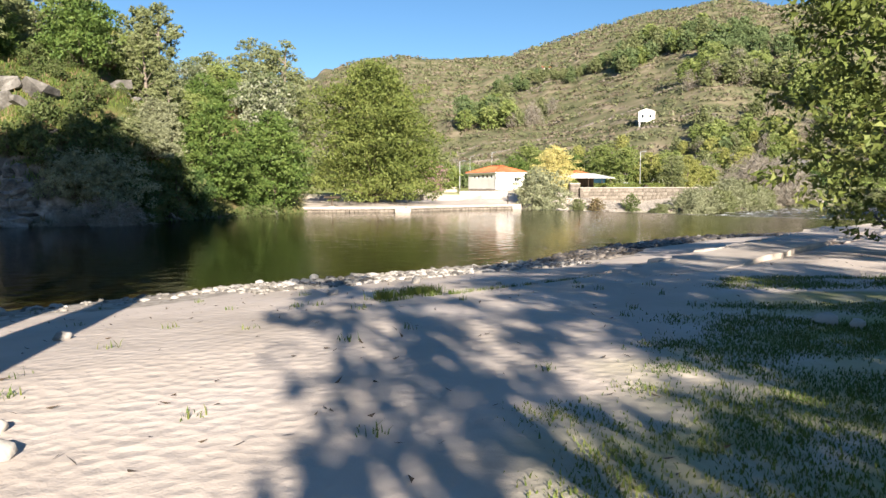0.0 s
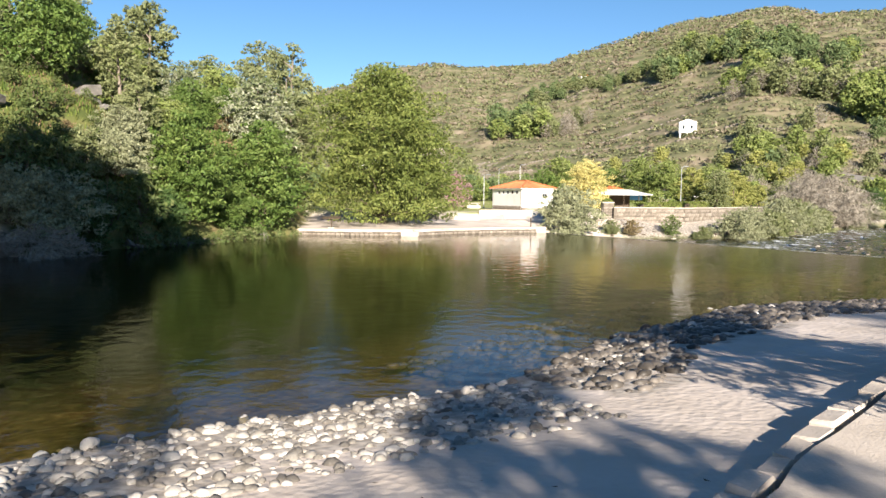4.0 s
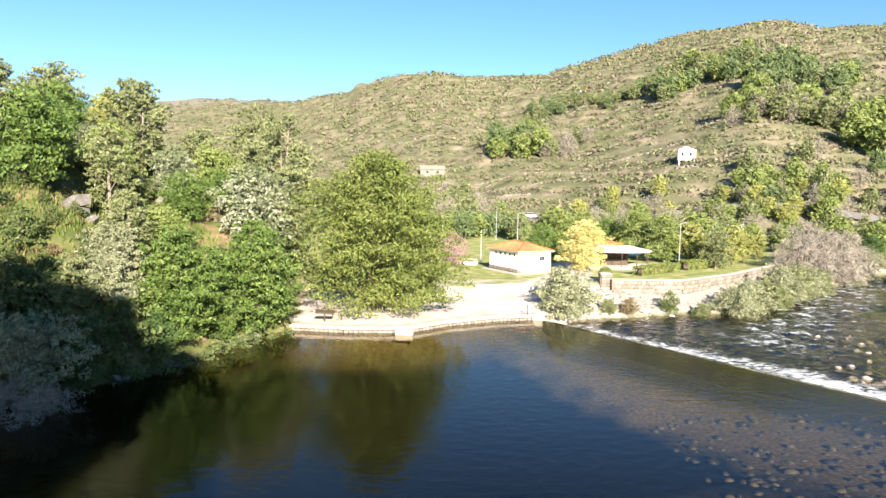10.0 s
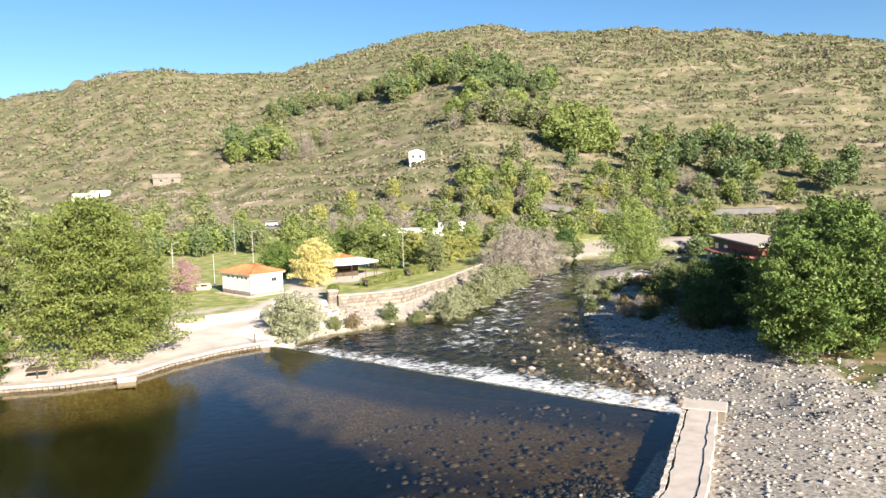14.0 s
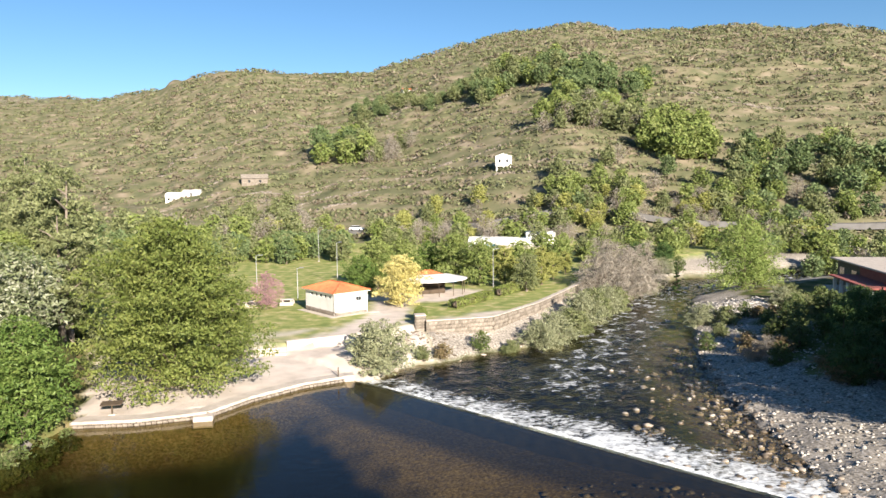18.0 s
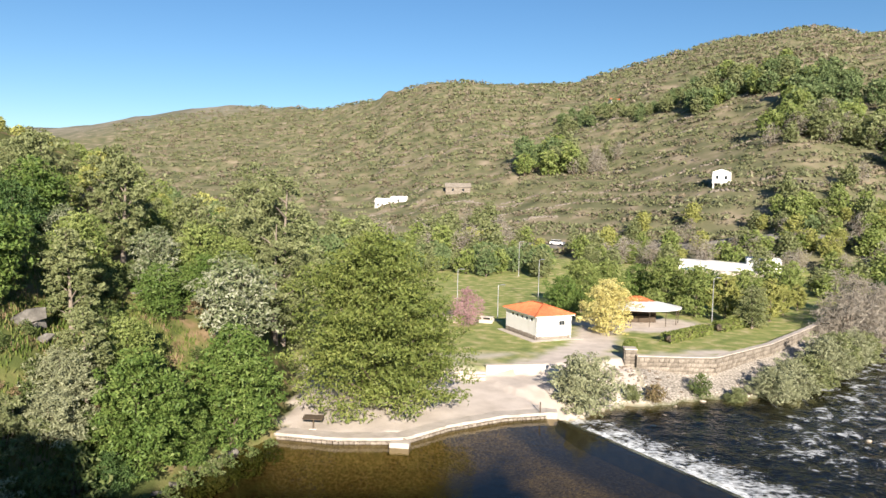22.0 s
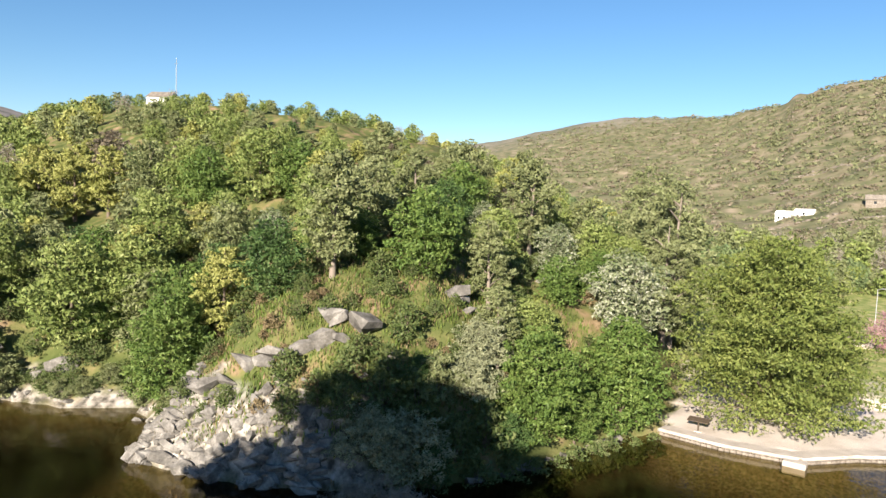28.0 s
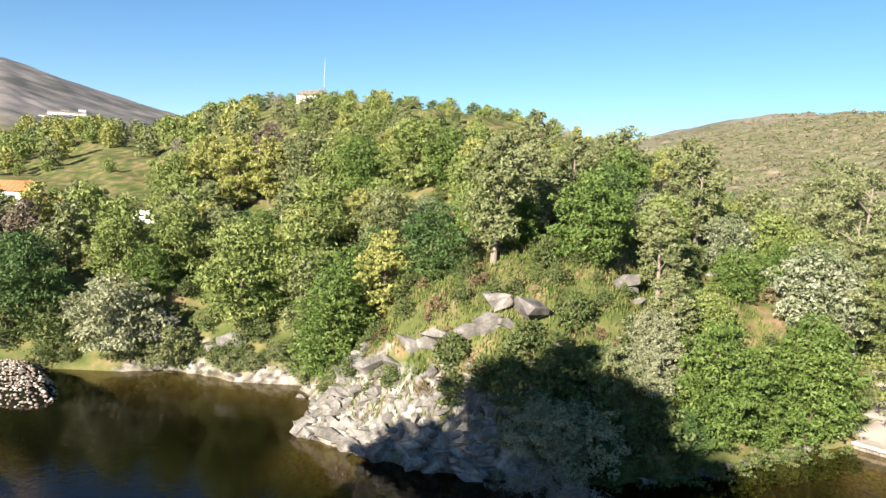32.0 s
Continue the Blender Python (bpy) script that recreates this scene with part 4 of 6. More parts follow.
board = thing("notice_stand", "dark slanted notice board on a short post", "sign", Matrix.Translation((-10.2, 65.2, height(-10.2, 65.2))))
part("post", rod(bmesh.new(), (0, 0, -0.1), (0, 0, 0.85), 0.06), M["darkwood"], board)
bm = boxed(-0.75, 0.75, -0.35, 0.35, -0.04, 0.04, 0.015)
bmesh.ops.rotate(bm, verts=bm.verts[:], cent=(0, 0, 0), matrix=Matrix.Rotation(0.2, 3, "X"))
bmesh.ops.translate(bm, verts=bm.verts[:], vec=(0, 0, 0.88))
part("board", bm, M["darkwood"], board)
part("foot", boxed(-0.25, 0.25, -0.2, 0.2, -0.05, 0.08, 0.02), M["concrete"], board)

# ---- the causeway across the beach to the weir ----
CAUSE = [(-1.2, 9.5), (2.3, 12.0), (5.7, 16.0), (12.7, 23.7), (22.3, 30.2), (31.0, 40.4)]
causeway = thing("causeway", "cracked concrete causeway with a stone kerb, half sunk in sand", "path", kind="structure")
lev = lambda k: 0.56 + 0.20 * min(1, k / 0.35)
part("slab", strip(CAUSE, -1.75, -0.42, -0.6, lambda k: lev(k) + 0.03, 70, 0.06), M["concrete"], causeway)
part("outer_kerb", strip([(8.6, 19.2)] + CAUSE[3:], -2.1, -1.75, -0.6, lambda k: 0.72 + 0.12 * min(1, k * 3), 50, 0.06), M["concrete"], causeway)
n = 72
for i in range(n):
    x, y, h, L = along(CAUSE, [(i + 0.5) / n])
    k = (i + 0.5) / n
    lay_stone(causeway, x[0] + math.sin(h[0]) * 0.2, y[0] - math.cos(h[0]) * 0.2, lev(k) - 0.27 + rng.uniform(-0.04, 0.03), h[0] + rng.uniform(-0.07, 0.07), L / n * rng.uniform(0.8, 0.98), rng.uniform(0.2, 0.3), 0.55, "kerb_stone", kerb_meshes)
head = thing("causeway_head", "squared masonry end of the causeway at the weir", "wall", kind="structure")
hm = Matrix.Translation((31.2, 39.6, 0)) @ Matrix.Rotation(math.atan2(10.2, 8.7), 4, "Z")
head.matrix_basis = hm
part("block", boxed(-0.6, 1.3, -1.9, 0.6, -1.6, 0.80, 0.08), M["mortar"], head)
part("cap", boxed(-0.65, 1.35, -1.95, 0.65, 0.80, 0.88, 0.03), M["concrete"], head)

# ---- cobbles ----
def on_land(xy, lift=0.0):
    z = heights(xy)
    return np.column_stack([xy, z + lift])


def scatter(n, line, lo, hi, seed, s0=0.0, s1=1.0):
    rs = np.random.RandomState(seed)
    x, y, h, _ = along(line, rs.uniform(s0, s1, n))
    w = rs.uniform(lo, hi, n)
    return np.column_stack([x - np.sin(h) * w, y + np.cos(h) * w])


def stuff(name, me, label, category):
    return tagged(new(name, me), label, category, kind="stuff")


BEACH_LINE = NEAR[5:]
rs = np.random.RandomState(5)
xy = np.vstack([scatter(900, NEAR[5:12], -1.6, 0.5, 41), scatter(1300, NEAR[7:10], -3.0, 0.3, 42)])
stuff("shore_cobbles", pebble_mesh("shore_cobbles", on_land(xy), rs.uniform(0.025, 0.085, len(xy)) * rs.uniform(0.7, 1.5, len(xy)), M["cobble"], 43, True), "pale rounded cobbles along the sandy waterline", "stones")
xy = np.vstack([scatter(1900, NEAR[9:14], -2.4, 2.6, 44), scatter(700, [(8, 26), (15, 29.5), (22, 31)], -1.5, 2.5, 45)])
z = on_land(xy)
z[:, 2] = np.maximum(z[:, 2], -0.12)
stuff("wet_cobbles", pebble_mesh("wet_cobbles", z, rs.uniform(0.07, 0.2, len(xy)), M["wetcobble"], 46), "dark wet cobbles in the shallows", "stones")
bxy = np.vstack([scatter(22, NEAR[5:10], -0.5, 0.35, 47), scatter(12, NEAR[10:14], -1.0, 1.5, 48)])
round_rocks = []
for i in range(5):
    me = pebble_mesh("boulder", np.zeros((1, 3)), [1.0], M["cobble"], 520 + i, True, 0.75)
    round_rocks.append(me)
for (x, y), zz in zip(bxy, heights(bxy)):
    o = new("beach_boulder", round_rocks[rng.randint(5)])
    tagged(o, "smooth pale river boulder at the water's edge", "boulder", "boulders along the waterline")
    s = rng.uniform(0.07, 0.16)
    o.matrix_basis = Matrix.LocRotScale((x, y, max(zz, -0.1) + s * 0.3), Euler((0, 0, rng.uniform(0, 6.28))), (s, s, s))
# a few loose stones beside the take-off place
for x, y, s in ((-2.35, 3.55, 0.13), (-2.3, 3.1, 0.14), (-2.6, 4.0, 0.08), (-1.75, 11.1, 0.12), (-4.1, 7.5, 0.10), (3.9, 7.1, 0.12), (4.1, 6.9, 0.1), (-0.5, 12.9, 0.14)):
    o = new("loose_stone", round_rocks[rng.randint(5)])
    tagged(o, "rounded stone lying on the sand", "stone", "stones on the sand")
    o.matrix_basis = Matrix.LocRotScale((x, y, height(x, y) + s * 0.3), Euler((0, 0, rng.uniform(0, 6.28))), (s, s, s))
# gravel bars below the weir
rs = np.random.RandomState(6)
gxy = np.column_stack([rs.uniform(24, 62, 19000), rs.uniform(27, 108, 19000)])
d_e, d_c = dist(gxy[:, 0], gxy[:, 1], EAST), dist(gxy[:, 0], gxy[:, 1], CAUSE[4:])
wetg = inside(gxy[:, 0], gxy[:, 1], RIVER)
right = gxy[:, 1] < 40.4 + (gxy[:, 0] - 31.0) * 1.17
keep = ~wetg & (d_e < 14 + 4 * rs.uniform(-1, 1, 19000)) & (d_c > 1.9) & ((gxy[:, 1] > 44) | right)
gxy = gxy[keep]
stuff("gravel_bar", pebble_mesh("gravel_bar", on_land(gxy), rs.uniform(0.05, 0.14, len(gxy)) * rs.uniform(0.7, 1.7, len(gxy)), M["cobble"], 51), "bank of pale grey river cobbles beside the weir", "stones")
rxy = np.vstack([scatter(1100, EAST[:9], -0.8, 3.0, 52, 0.0, 0.55), scatter(260, EAST[:6], 2.0, 9.5, 57, 0.0, 0.95), scatter(120, FARBANK[4:12], -2.0, 0.5, 53)])
rz = on_land(rxy)
rz[:, 2] = np.maximum(rz[:, 2], -0.96 - 0.008 * np.maximum(weir_side(rxy[:, 0], rxy[:, 1]), 0))
stuff("rapids_stones", pebble_mesh("rapids_stones", rz, 0.07 + 0.30 * rs.uniform(0, 1, len(rxy)) ** 3.5, M["brownstone"], 54, True, 0.5), "scattered stones breaking the surface of the rapids", "stones")
mound = np.column_stack([rs.normal(59.8, 3.6, 2600), rs.normal(96.6, 2.6, 2600)])
mound = mound[~inside(mound[:, 0], mound[:, 1], RIVER)]
stuff("gravel_mound", pebble_mesh("gravel_mound", on_land(mound), rs.uniform(0.1, 0.24, len(mound)), M["cobble"], 58), "heap of pale sunlit cobbles beyond the rapids", "stones")
bar = np.column_stack([rs.normal(-58, 6, 1300), rs.normal(26, 1.7, 1300)])
bar = bar[(heights(bar) > -0.05) & inside(bar[:, 0], bar[:, 1], RIVER)]
stuff("island_cobbles", pebble_mesh("island_cobbles", on_land(bar), rs.uniform(0.08, 0.2, len(bar)), M["brownstone"], 55), "grey cobbles on a small gravel island", "stones")
bxy2 = np.column_stack([rs.uniform(12, 29, 420), rs.uniform(30, 50, 420)])
bxy2 = bxy2[inside(bxy2[:, 0], bxy2[:, 1], RIVER) & (weir_side(bxy2[:, 0], bxy2[:, 1]) < -1)]
stuff("bed_stones", pebble_mesh("bed_stones", on_land(bxy2), rs.uniform(0.1, 0.35, len(bxy2)), M["wetcobble"], 56), "sunken stones on the river bed", "stones")

# ---- the park: bath house ----
ZP = 1.55
house = thing("bath_house", "small white plastered building with a hipped orange tile roof", "building", Matrix.Translation((7.15, 96.2, ZP - 0.05)) @ Matrix.Rotation(math.atan2(2.6, 4.7), 4, "Z"))
HX, HY, HH = 4.8, 7.1, 2.8


def wall_with_holes(L, H, holes, t=0.25):
    """A wall along x, t thick in y, with square holes cut through it."""
    bm = bmesh.new()
    xs = sorted({0, L, *[h[0] for h in holes], *[h[1] for h in holes]})
    zs = sorted({0, H, *[h[2] for h in holes], *[h[3] for h in holes]})
    for xa, xb in zip(xs, xs[1:]):
        for za, zb in zip(zs, zs[1:]):
            if not any(h[0] <= xa and xb <= h[1] and h[2] <= za and zb <= h[3] for h in holes):
                box(bm, xa, xb, 0, t, za, zb)
    bmesh.ops.remove_doubles(bm, verts=bm.verts[:], dist=0.001)
    return bm


def placed(o, m):
    o.matrix_basis = m
    return o


part("wall", wall_with_holes(HX, HH, [(3.1, 3.9, 1.65, 2.1)]), M["plaster"], house)
vents = [(0.8 + 1.1 * i, 1.35 + 1.1 * i, 2.1, 2.45) for i in range(5)]
placed(part("wall", wall_with_holes(HY, HH, vents), M["plaster"], house), Matrix.Translation((0.25, 0, 0)) @ Matrix.Rotation(math.pi / 2, 4, "Z"))
placed(part("wall", wall_with_holes(HX, HH, []), M["plaster"], house), Matrix.Translation((0, HY - 0.25, 0)))
placed(part("wall", wall_with_holes(HY, HH, []), M["plaster"], house), Matrix.Translation((HX, 0, 0)) @ Matrix.Rotation(math.pi / 2, 4, "Z"))
w = part("window", boxed(3.1, 3.9, 0.14, 0.17, 1.65, 2.1), M["glass"], house, "small dark window")
f = part("frame", box(box(boxed(3.06, 3.94, -0.02, 0.06, 1.58, 1.65), 3.06, 3.94, -0.02, 0.06, 2.1, 2.16), 3.47, 3.53, 0.02, 0.10, 1.65, 2.1), M["steel"], w)
for v in vents:
    part("vent", boxed(0.12, 0.15, v[0], v[1], v[2], v[3]), M["glass"], house, "dark ventilation opening")
for i in range(19):
    o = lay_stone(house, -0.05, 0.2 + i * 0.36, 0.28 + 0.02 * math.sin(i * 5), math.pi / 2, 0.35, 0.16, rng.uniform(0.5, 0.62), "plinth_stone")
for i in range(12):
    o = lay_stone(house, 0.2 + i * 0.38, -0.05, 0.2, 0, 0.36, 0.16, rng.uniform(0.36, 0.45), "plinth_stone")
ov, rh = 0.32, 0.95
bm = bmesh.new()


def roof_slope(bm, a, b, c, d, ribs):
    """A pitched plane from the eave a-b to the ridge c-d, ribbed like tile rows."""
    a, b, c, d = map(Vector, (a, b, c, d))
    nrm = (b - a).cross(d - a).normalized()
    low, top = [], []
    for i in range(ribs * 2 + 1):
        k = i / (ribs * 2)
        lift = nrm * (0.05 if i % 2 else 0.0)
        low.append(bm.verts.new(a.lerp(b, k) + lift))
        top.append(bm.verts.new(d.lerp(c, k) + lift * 0.6))
    for i in range(ribs * 2):
        bm.faces.new((low[i], low[i + 1], top[i + 1], top[i]))


e = [(-ov, -ov, HH), (HX + ov, -ov, HH), (HX + ov, HY + ov, HH), (-ov, HY + ov, HH)]
r0, r1 = (HX / 2, 2.4, HH + rh), (HX / 2, HY - 2.4, HH + rh)
roof_slope(bm, e[0], e[1], r0, r0, 14)
roof_slope(bm, e[1], e[2], r1, r0, 20)
roof_slope(bm, e[2], e[3], r1, r1, 14)
roof_slope(bm, e[3], e[0], r0, r1, 20)
roof = part("roof", bm, M["rooftile"], house, "orange clay tile roof")
part("eaves", boxed(-ov + 0.03, HX + ov - 0.03, -ov + 0.03, HY + ov - 0.03, HH - 0.1, HH - 0.01, 0.02), M["plaster"], house)
bm = bmesh.new()
for p, q in ((r0, r1), (e[0], r0), (e[1], r0), (e[2], r1), (e[3], r1)):
    rod(bm, Vector(p) + Vector((0, 0, 0.05)), Vector(q) + Vector((0, 0, 0.05)), 0.09, sides=6)
part("ridge_tiles", bm, M["rooftile"], roof)
slab = thing("house_apron", "pale concrete apron round the white building", "paving", house.matrix_basis.copy(), kind="structure")
part("slab", boxed(-1.0, HX + 1.0, -1.0, -0.02, -0.2, 0.09, 0.02), M["concrete"], slab)
part("slab", boxed(-1.0, -0.14, -0.02, HY + 0.5, -0.2, 0.09, 0.02), M["concrete"], slab)

# ---- low white wall with faded scrawls, steps in its gap ----
yard = thing("yard_wall", "low whitewashed wall with faded blue scrawls", "wall", kind="structure")
for i, (p, q, zt) in enumerate((((-8.5, 79.4), (-2.2, 80.0), 1.45), ((1.9, 82.0), (7.6, 83.7), 1.75))):
    d = Vector((q[0] - p[0], q[1] - p[1]))
    m = Matrix.Translation((*p, 0)) @ Matrix.Rotation(math.atan2(d.y, d.x), 4, "Z")
    placed(part("wall", boxed(0, d.length, -0.15, 0.25, 0.2, zt, 0.03), M["oldplaster"] if i else M["mortar"], yard), m)
    placed(part("coping", boxed(-0.05, d.length + 0.05, -0.2, 0.3, zt, zt + 0.08, 0.02), M["concrete"], yard), m)
    if i:
        for j in range(14):
            x = 1.3 + j * 0.19
            bm = bmesh.new()
            rod(bm, (x, -0.157, 0.85 + rng.uniform(0, 0.25)), (x + rng.uniform(-0.25, 0.3), -0.157, 1.25 + rng.uniform(0, 0.3)), 0.02, sides=5)
            placed(part("scrawl", bm, M["bluepaint"], yard), m)
for i in range(3):
    part("step", boxed(-2.2, 1.9, 80.2 + 0.35 * i, 80.6 + 0.35 * i, 0.5, 1.0 + 0.2 * i, 0.03), M["concrete"], yard)

# ---- retaining wall along the river, gate pillar, hedges ----
BANKWALL = [(16.9, 87.6), (24.6, 88.2), (33, 96.7), (42.5, 109.2), (58, 130.2), (74, 142)]
bank = thing("river_wall", "rough stone retaining wall along the park's river side", "wall", kind="structure")
part("core", strip(BANKWALL, -0.35, 0.15, -1.0, 2.1, 90, 0.05), M["mortar"], bank)
part("coping", strip(BANKWALL, -0.42, 0.2, 2.1, 2.2, 90, 0.02), M["concrete"], bank)
L = along(BANKWALL, [0.0])[3]
for row in range(4):
    for i in range(70):
        x, y, h, _ = along(BANKWALL[:4], [(i + 0.5 + 0.5 * (row % 2)) / 71])
        lay_stone(bank, x[0] + math.sin(h[0]) * 0.32, y[0] - math.cos(h[0]) * 0.32, 0.45 + 0.44 * row + rng.uniform(-0.04, 0.04), h[0], rng.uniform(0.44, 0.56), rng.uniform(0.16, 0.26), rng.uniform(0.36, 0.44))
pillar = thing("gate_pillar", "square rubble stone gate pillar with flat cap", "pillar", Matrix.Translation((16.4, 88.4, ZP - 0.7)))
part("shaft", boxed(-0.55, 0.55, -0.55, 0.55, 0, 1.75, 0.06), M["mortar"], pillar)
for row in range(5):
    for s, (dx, dy) in enumerate(((-0.27, -0.57), (0.27, -0.57), (-0.57, 0), (0.57, 0))):
        lay_stone(pillar, dx, dy, 0.2 + 0.34 * row, 0, 0.5 if dy else 0.12, 0.12 if dy else 0.95, 0.31)
part("cap", boxed(-0.65, 0.65, -0.65, 0.65, 1.75, 1.9, 0.04), M["concrete"], pillar)
skirt = thing("rubble_bank", "trodden stony slope below the gate pillar", "bank", kind="structure")
bmq = np.column_stack([rng.normal(15, 2.2, 160), rng.normal(84.5, 1.5, 160)])
bmq = bmq[~inside(bmq[:, 0], bmq[:, 1], PARK) & ~inside(bmq[:, 0], bmq[:, 1], RIVER)]
o = new("rubble", pebble_mesh("rubble", on_land(bmq), rng.uniform(0.10, 0.28, len(bmq)), M["brownstone"], 61))
o.parent = skirt


def leafy_block(pts, nrm, size, seed, material, name):
    v = leaf_cloud(np.asarray(pts), np.asarray(nrm), size, seed)
    return mesh_from(name, v, np.arange(len(v)).reshape(-1, 3), M[material])


def hedge(x0, y0, x1, y1, h, w, seed, label="clipped low green hedge beside the lawn"):
    rs = np.random.RandomState(seed)
    n = int(1500 * math.hypot(x1 - x0, y1 - y0) * h / 6)
    L = math.hypot(x1 - x0, y1 - y0)
    u, side = rs.uniform(0, L, n), rs.randint(0, 3, n)
    v, z = rs.uniform(-w / 2, w / 2, n), rs.uniform(0.05, h, n)
    v, z = np.where(side == 0, -w / 2, np.where(side == 1, w / 2, v)), np.where(side == 2, h, z)
    nr = np.stack([0 * u, np.where(side == 0, -1, np.where(side == 1, 1, 0)), side == 2], 1).astype(float)
    o = new("hedge", leafy_block(np.stack([u, v, z], 1), nr, 0.14, seed, "alder", "hedge"))
    tagged(o, label, "hedge")
    root_z = height((x0 + x1) / 2, (y0 + y1) / 2)
    o.matrix_basis = Matrix.Translation((x0, y0, root_z)) @ Matrix.Rotation(math.atan2(y1 - y0, x1 - x0), 4, "Z")
    core = new("stems", mesh_from("stems", *(lambda b: (b[0], b[1]))(tube([(0.25, 0, h * 0.4), (0.5, 0, h * 0.42), (L - 0.5, 0, h * 0.42), (L - 0.25, 0, h * 0.4)], [0.05, w * 0.34, w * 0.34, 0.05], 6)), M["bark"]))
    core.parent = o
    return o


hedge(22, 97.6, 28.6, 104.6, 1.1, 1.3, 71)
hedge(30, 106.0, 38, 114.5, 1.2, 1.4, 72)
rs = np.random.RandomState(73)
u = rs.normal(0, 1, (2000, 3))
u /= np.linalg.norm(u, axis=1)[:, None]
ball = new("topiary_bush", leafy_block(u * (0.75, 0.75, 0.8) + (0, 0, 0.75), u, 0.12, 74, "alder", "topiary_bush"))
tagged(ball, "round clipped bush beside the gate pillar", "bush")
ball.matrix_basis = Matrix.Translation((16.9, 91.2, height(16.9, 91.2)))
part("stem", rod(bmesh.new(), (0, 0, -0.1), (0, 0, 0.7), 0.12, 0.08), M["bark"], ball)

# ---- refreshment kiosk under a wide canopy ----
kiosk = thing("kiosk", "refreshment kiosk under a wide grey metal canopy", "kiosk", Matrix.Translation((21.6, 111.5, ZP)) @ Matrix.Rotation(0.15, 4, "Z") @ Matrix.Scale(0.86, 4))
bm = bmesh.new()
ring = []
for i in range(25):
    t = math.pi * (1.0 + i / 24)
    ring.append((bm.verts.new((6.4 * math.cos(t), 4.8 * math.sin(t), 2.55)), bm.verts.new((2.6 * math.cos(t), 1.0 * math.sin(t), 3.35)), bm.verts.new((6.4 * math.cos(t), 4.8 * math.sin(t), 2.40)), bm.verts.new((2.6 * math.cos(t), 1.0 * math.sin(t), 3.2))))
for a, b in zip(ring, ring[1:]):
    bm.faces.new((a[0], b[0], b[1], a[1]))
    bm.faces.new((a[2], a[3], b[3], b[2]))
    bm.faces.new((a[0], a[2], b[2], b[0]))
part("canopy", bm, M["metalroof"], kiosk, "grey metal canopy")
for i in range(7):
    t = math.pi * (1.05 + 0.9 * i / 6)
    part("post", rod(bmesh.new(), (5.9 * math.cos(t), 4.3 * math.sin(t), 0), (5.9 * math.cos(t), 4.3 * math.sin(t), 2.55), 0.06), M["darkwood"], kiosk)
# dark material on this wall stands in for the shade under the canopy
part("wall", boxed(-2.6, 2.6, 0.0, 3.2, 0, 2.9, 0.03), M["darkwood"], kiosk)
bm = bmesh.new()
roof_slope(bm, (-3.0, -0.3, 2.95), (3.0, -0.3, 2.95), (0.4, 1.6, 3.9), (-0.4, 1.6, 3.9), 14)
roof_slope(bm, (3.0, 3.5, 2.95), (-3.0, 3.5, 2.95), (-0.4, 1.6, 3.9), (0.4, 1.6, 3.9), 14)
roof_slope(bm, (3.0, -0.3, 2.95), (3.0, 3.5, 2.95), (0.4, 1.6, 3.9), (0.4, 1.6, 3.9), 8)
roof_slope(bm, (-3.0, 3.5, 2.95), (-3.0, -0.3, 2.95), (-0.4, 1.6, 3.9), (-0.4, 1.6, 3.9), 8)
part("tile_roof", bm, M["rooftile"], kiosk, "orange clay tile roof")
part("counter", boxed(-2.2, 2.2, -0.55, -0.02, 0, 1.05, 0.03), M["darkwood"], kiosk)
part("blue_board", boxed(2.65, 4.9, 0.3, 0.4, 1.6, 2.5, 0.02), M["bluepaint"], kiosk, "blue painted board")


def street_lamp(x, y, h):
    o = thing("park_lamp", "slim galvanised park lamp post with a small flat head", "street lamp", Matrix.Translation((x, y, height(x, y))) @ Matrix.Rotation(rng.uniform(-0.6, 0.6), 4, "Z"), group="park lamps")
    part("base", boxed(-0.18, 0.18, -0.18, 0.18, -0.1, 0.12, 0.02), M["concrete"], o)
    part("pole", rod(bmesh.new(), (0, 0, 0), (0, 0, h), 0.075, 0.045), M["steel"], o)
    part("arm", rod(bmesh.new(), (0, 0, h - 0.05), (0.42, 0, h + 0.06), 0.03), M["steel"], o)
    bm = boxed(0.3, 0.95, -0.15, 0.15, h + 0.02, h + 0.14, 0.04)
    part("lamp_head", bm, M["steel"], o)


for x, y, h in ((-3.0, 111.5, 6.3), (2.6, 108.6, 4.7), (8.6, 124.5, 6.8), (31.0, 111.5, 6.2), (6.1, 158, 7.0)):
    street_lamp(x, y, h)

# a picnic corner under the pink tree
for x, y, a in ((-3.6, 106.2, 0.2), (1.2, 106.8, -0.1)):
    t = thing("picnic_table", "grey stone picnic table with two benches", "table", Matrix.Translation((x, y, height(x, y))) @ Matrix.Rotation(a, 4, "Z"), group="picnic tables")
    part("tabletop", boxed(-0.9, 0.9, -0.4, 0.4, 0.68, 0.78, 0.02), M["concrete"], t)
    for sx in (-0.55, 0.55):
        part("leg", boxed(sx - 0.1, sx + 0.1, -0.3, 0.3, -0.1, 0.68, 0.02), M["concrete"], t)
    for sy in (-0.8, 0.8):
        part("bench", boxed(-0.9, 0.9, sy - 0.16, sy + 0.16, 0.0, 0.45, 0.02), M["concrete"], t)
lowwall = thing("planter_wall", "low grey stone wall round the picnic corner", "wall", kind="structure")
part("wall", boxed(-5.5, -1.0, 108.2, 108.6, 1.3, 2.3, 0.03), M["mortar"], lowwall)
part("wall", boxed(-5.9, -5.5, 103.5, 108.6, 1.3, 2.1, 0.03), M["mortar"], lowwall)

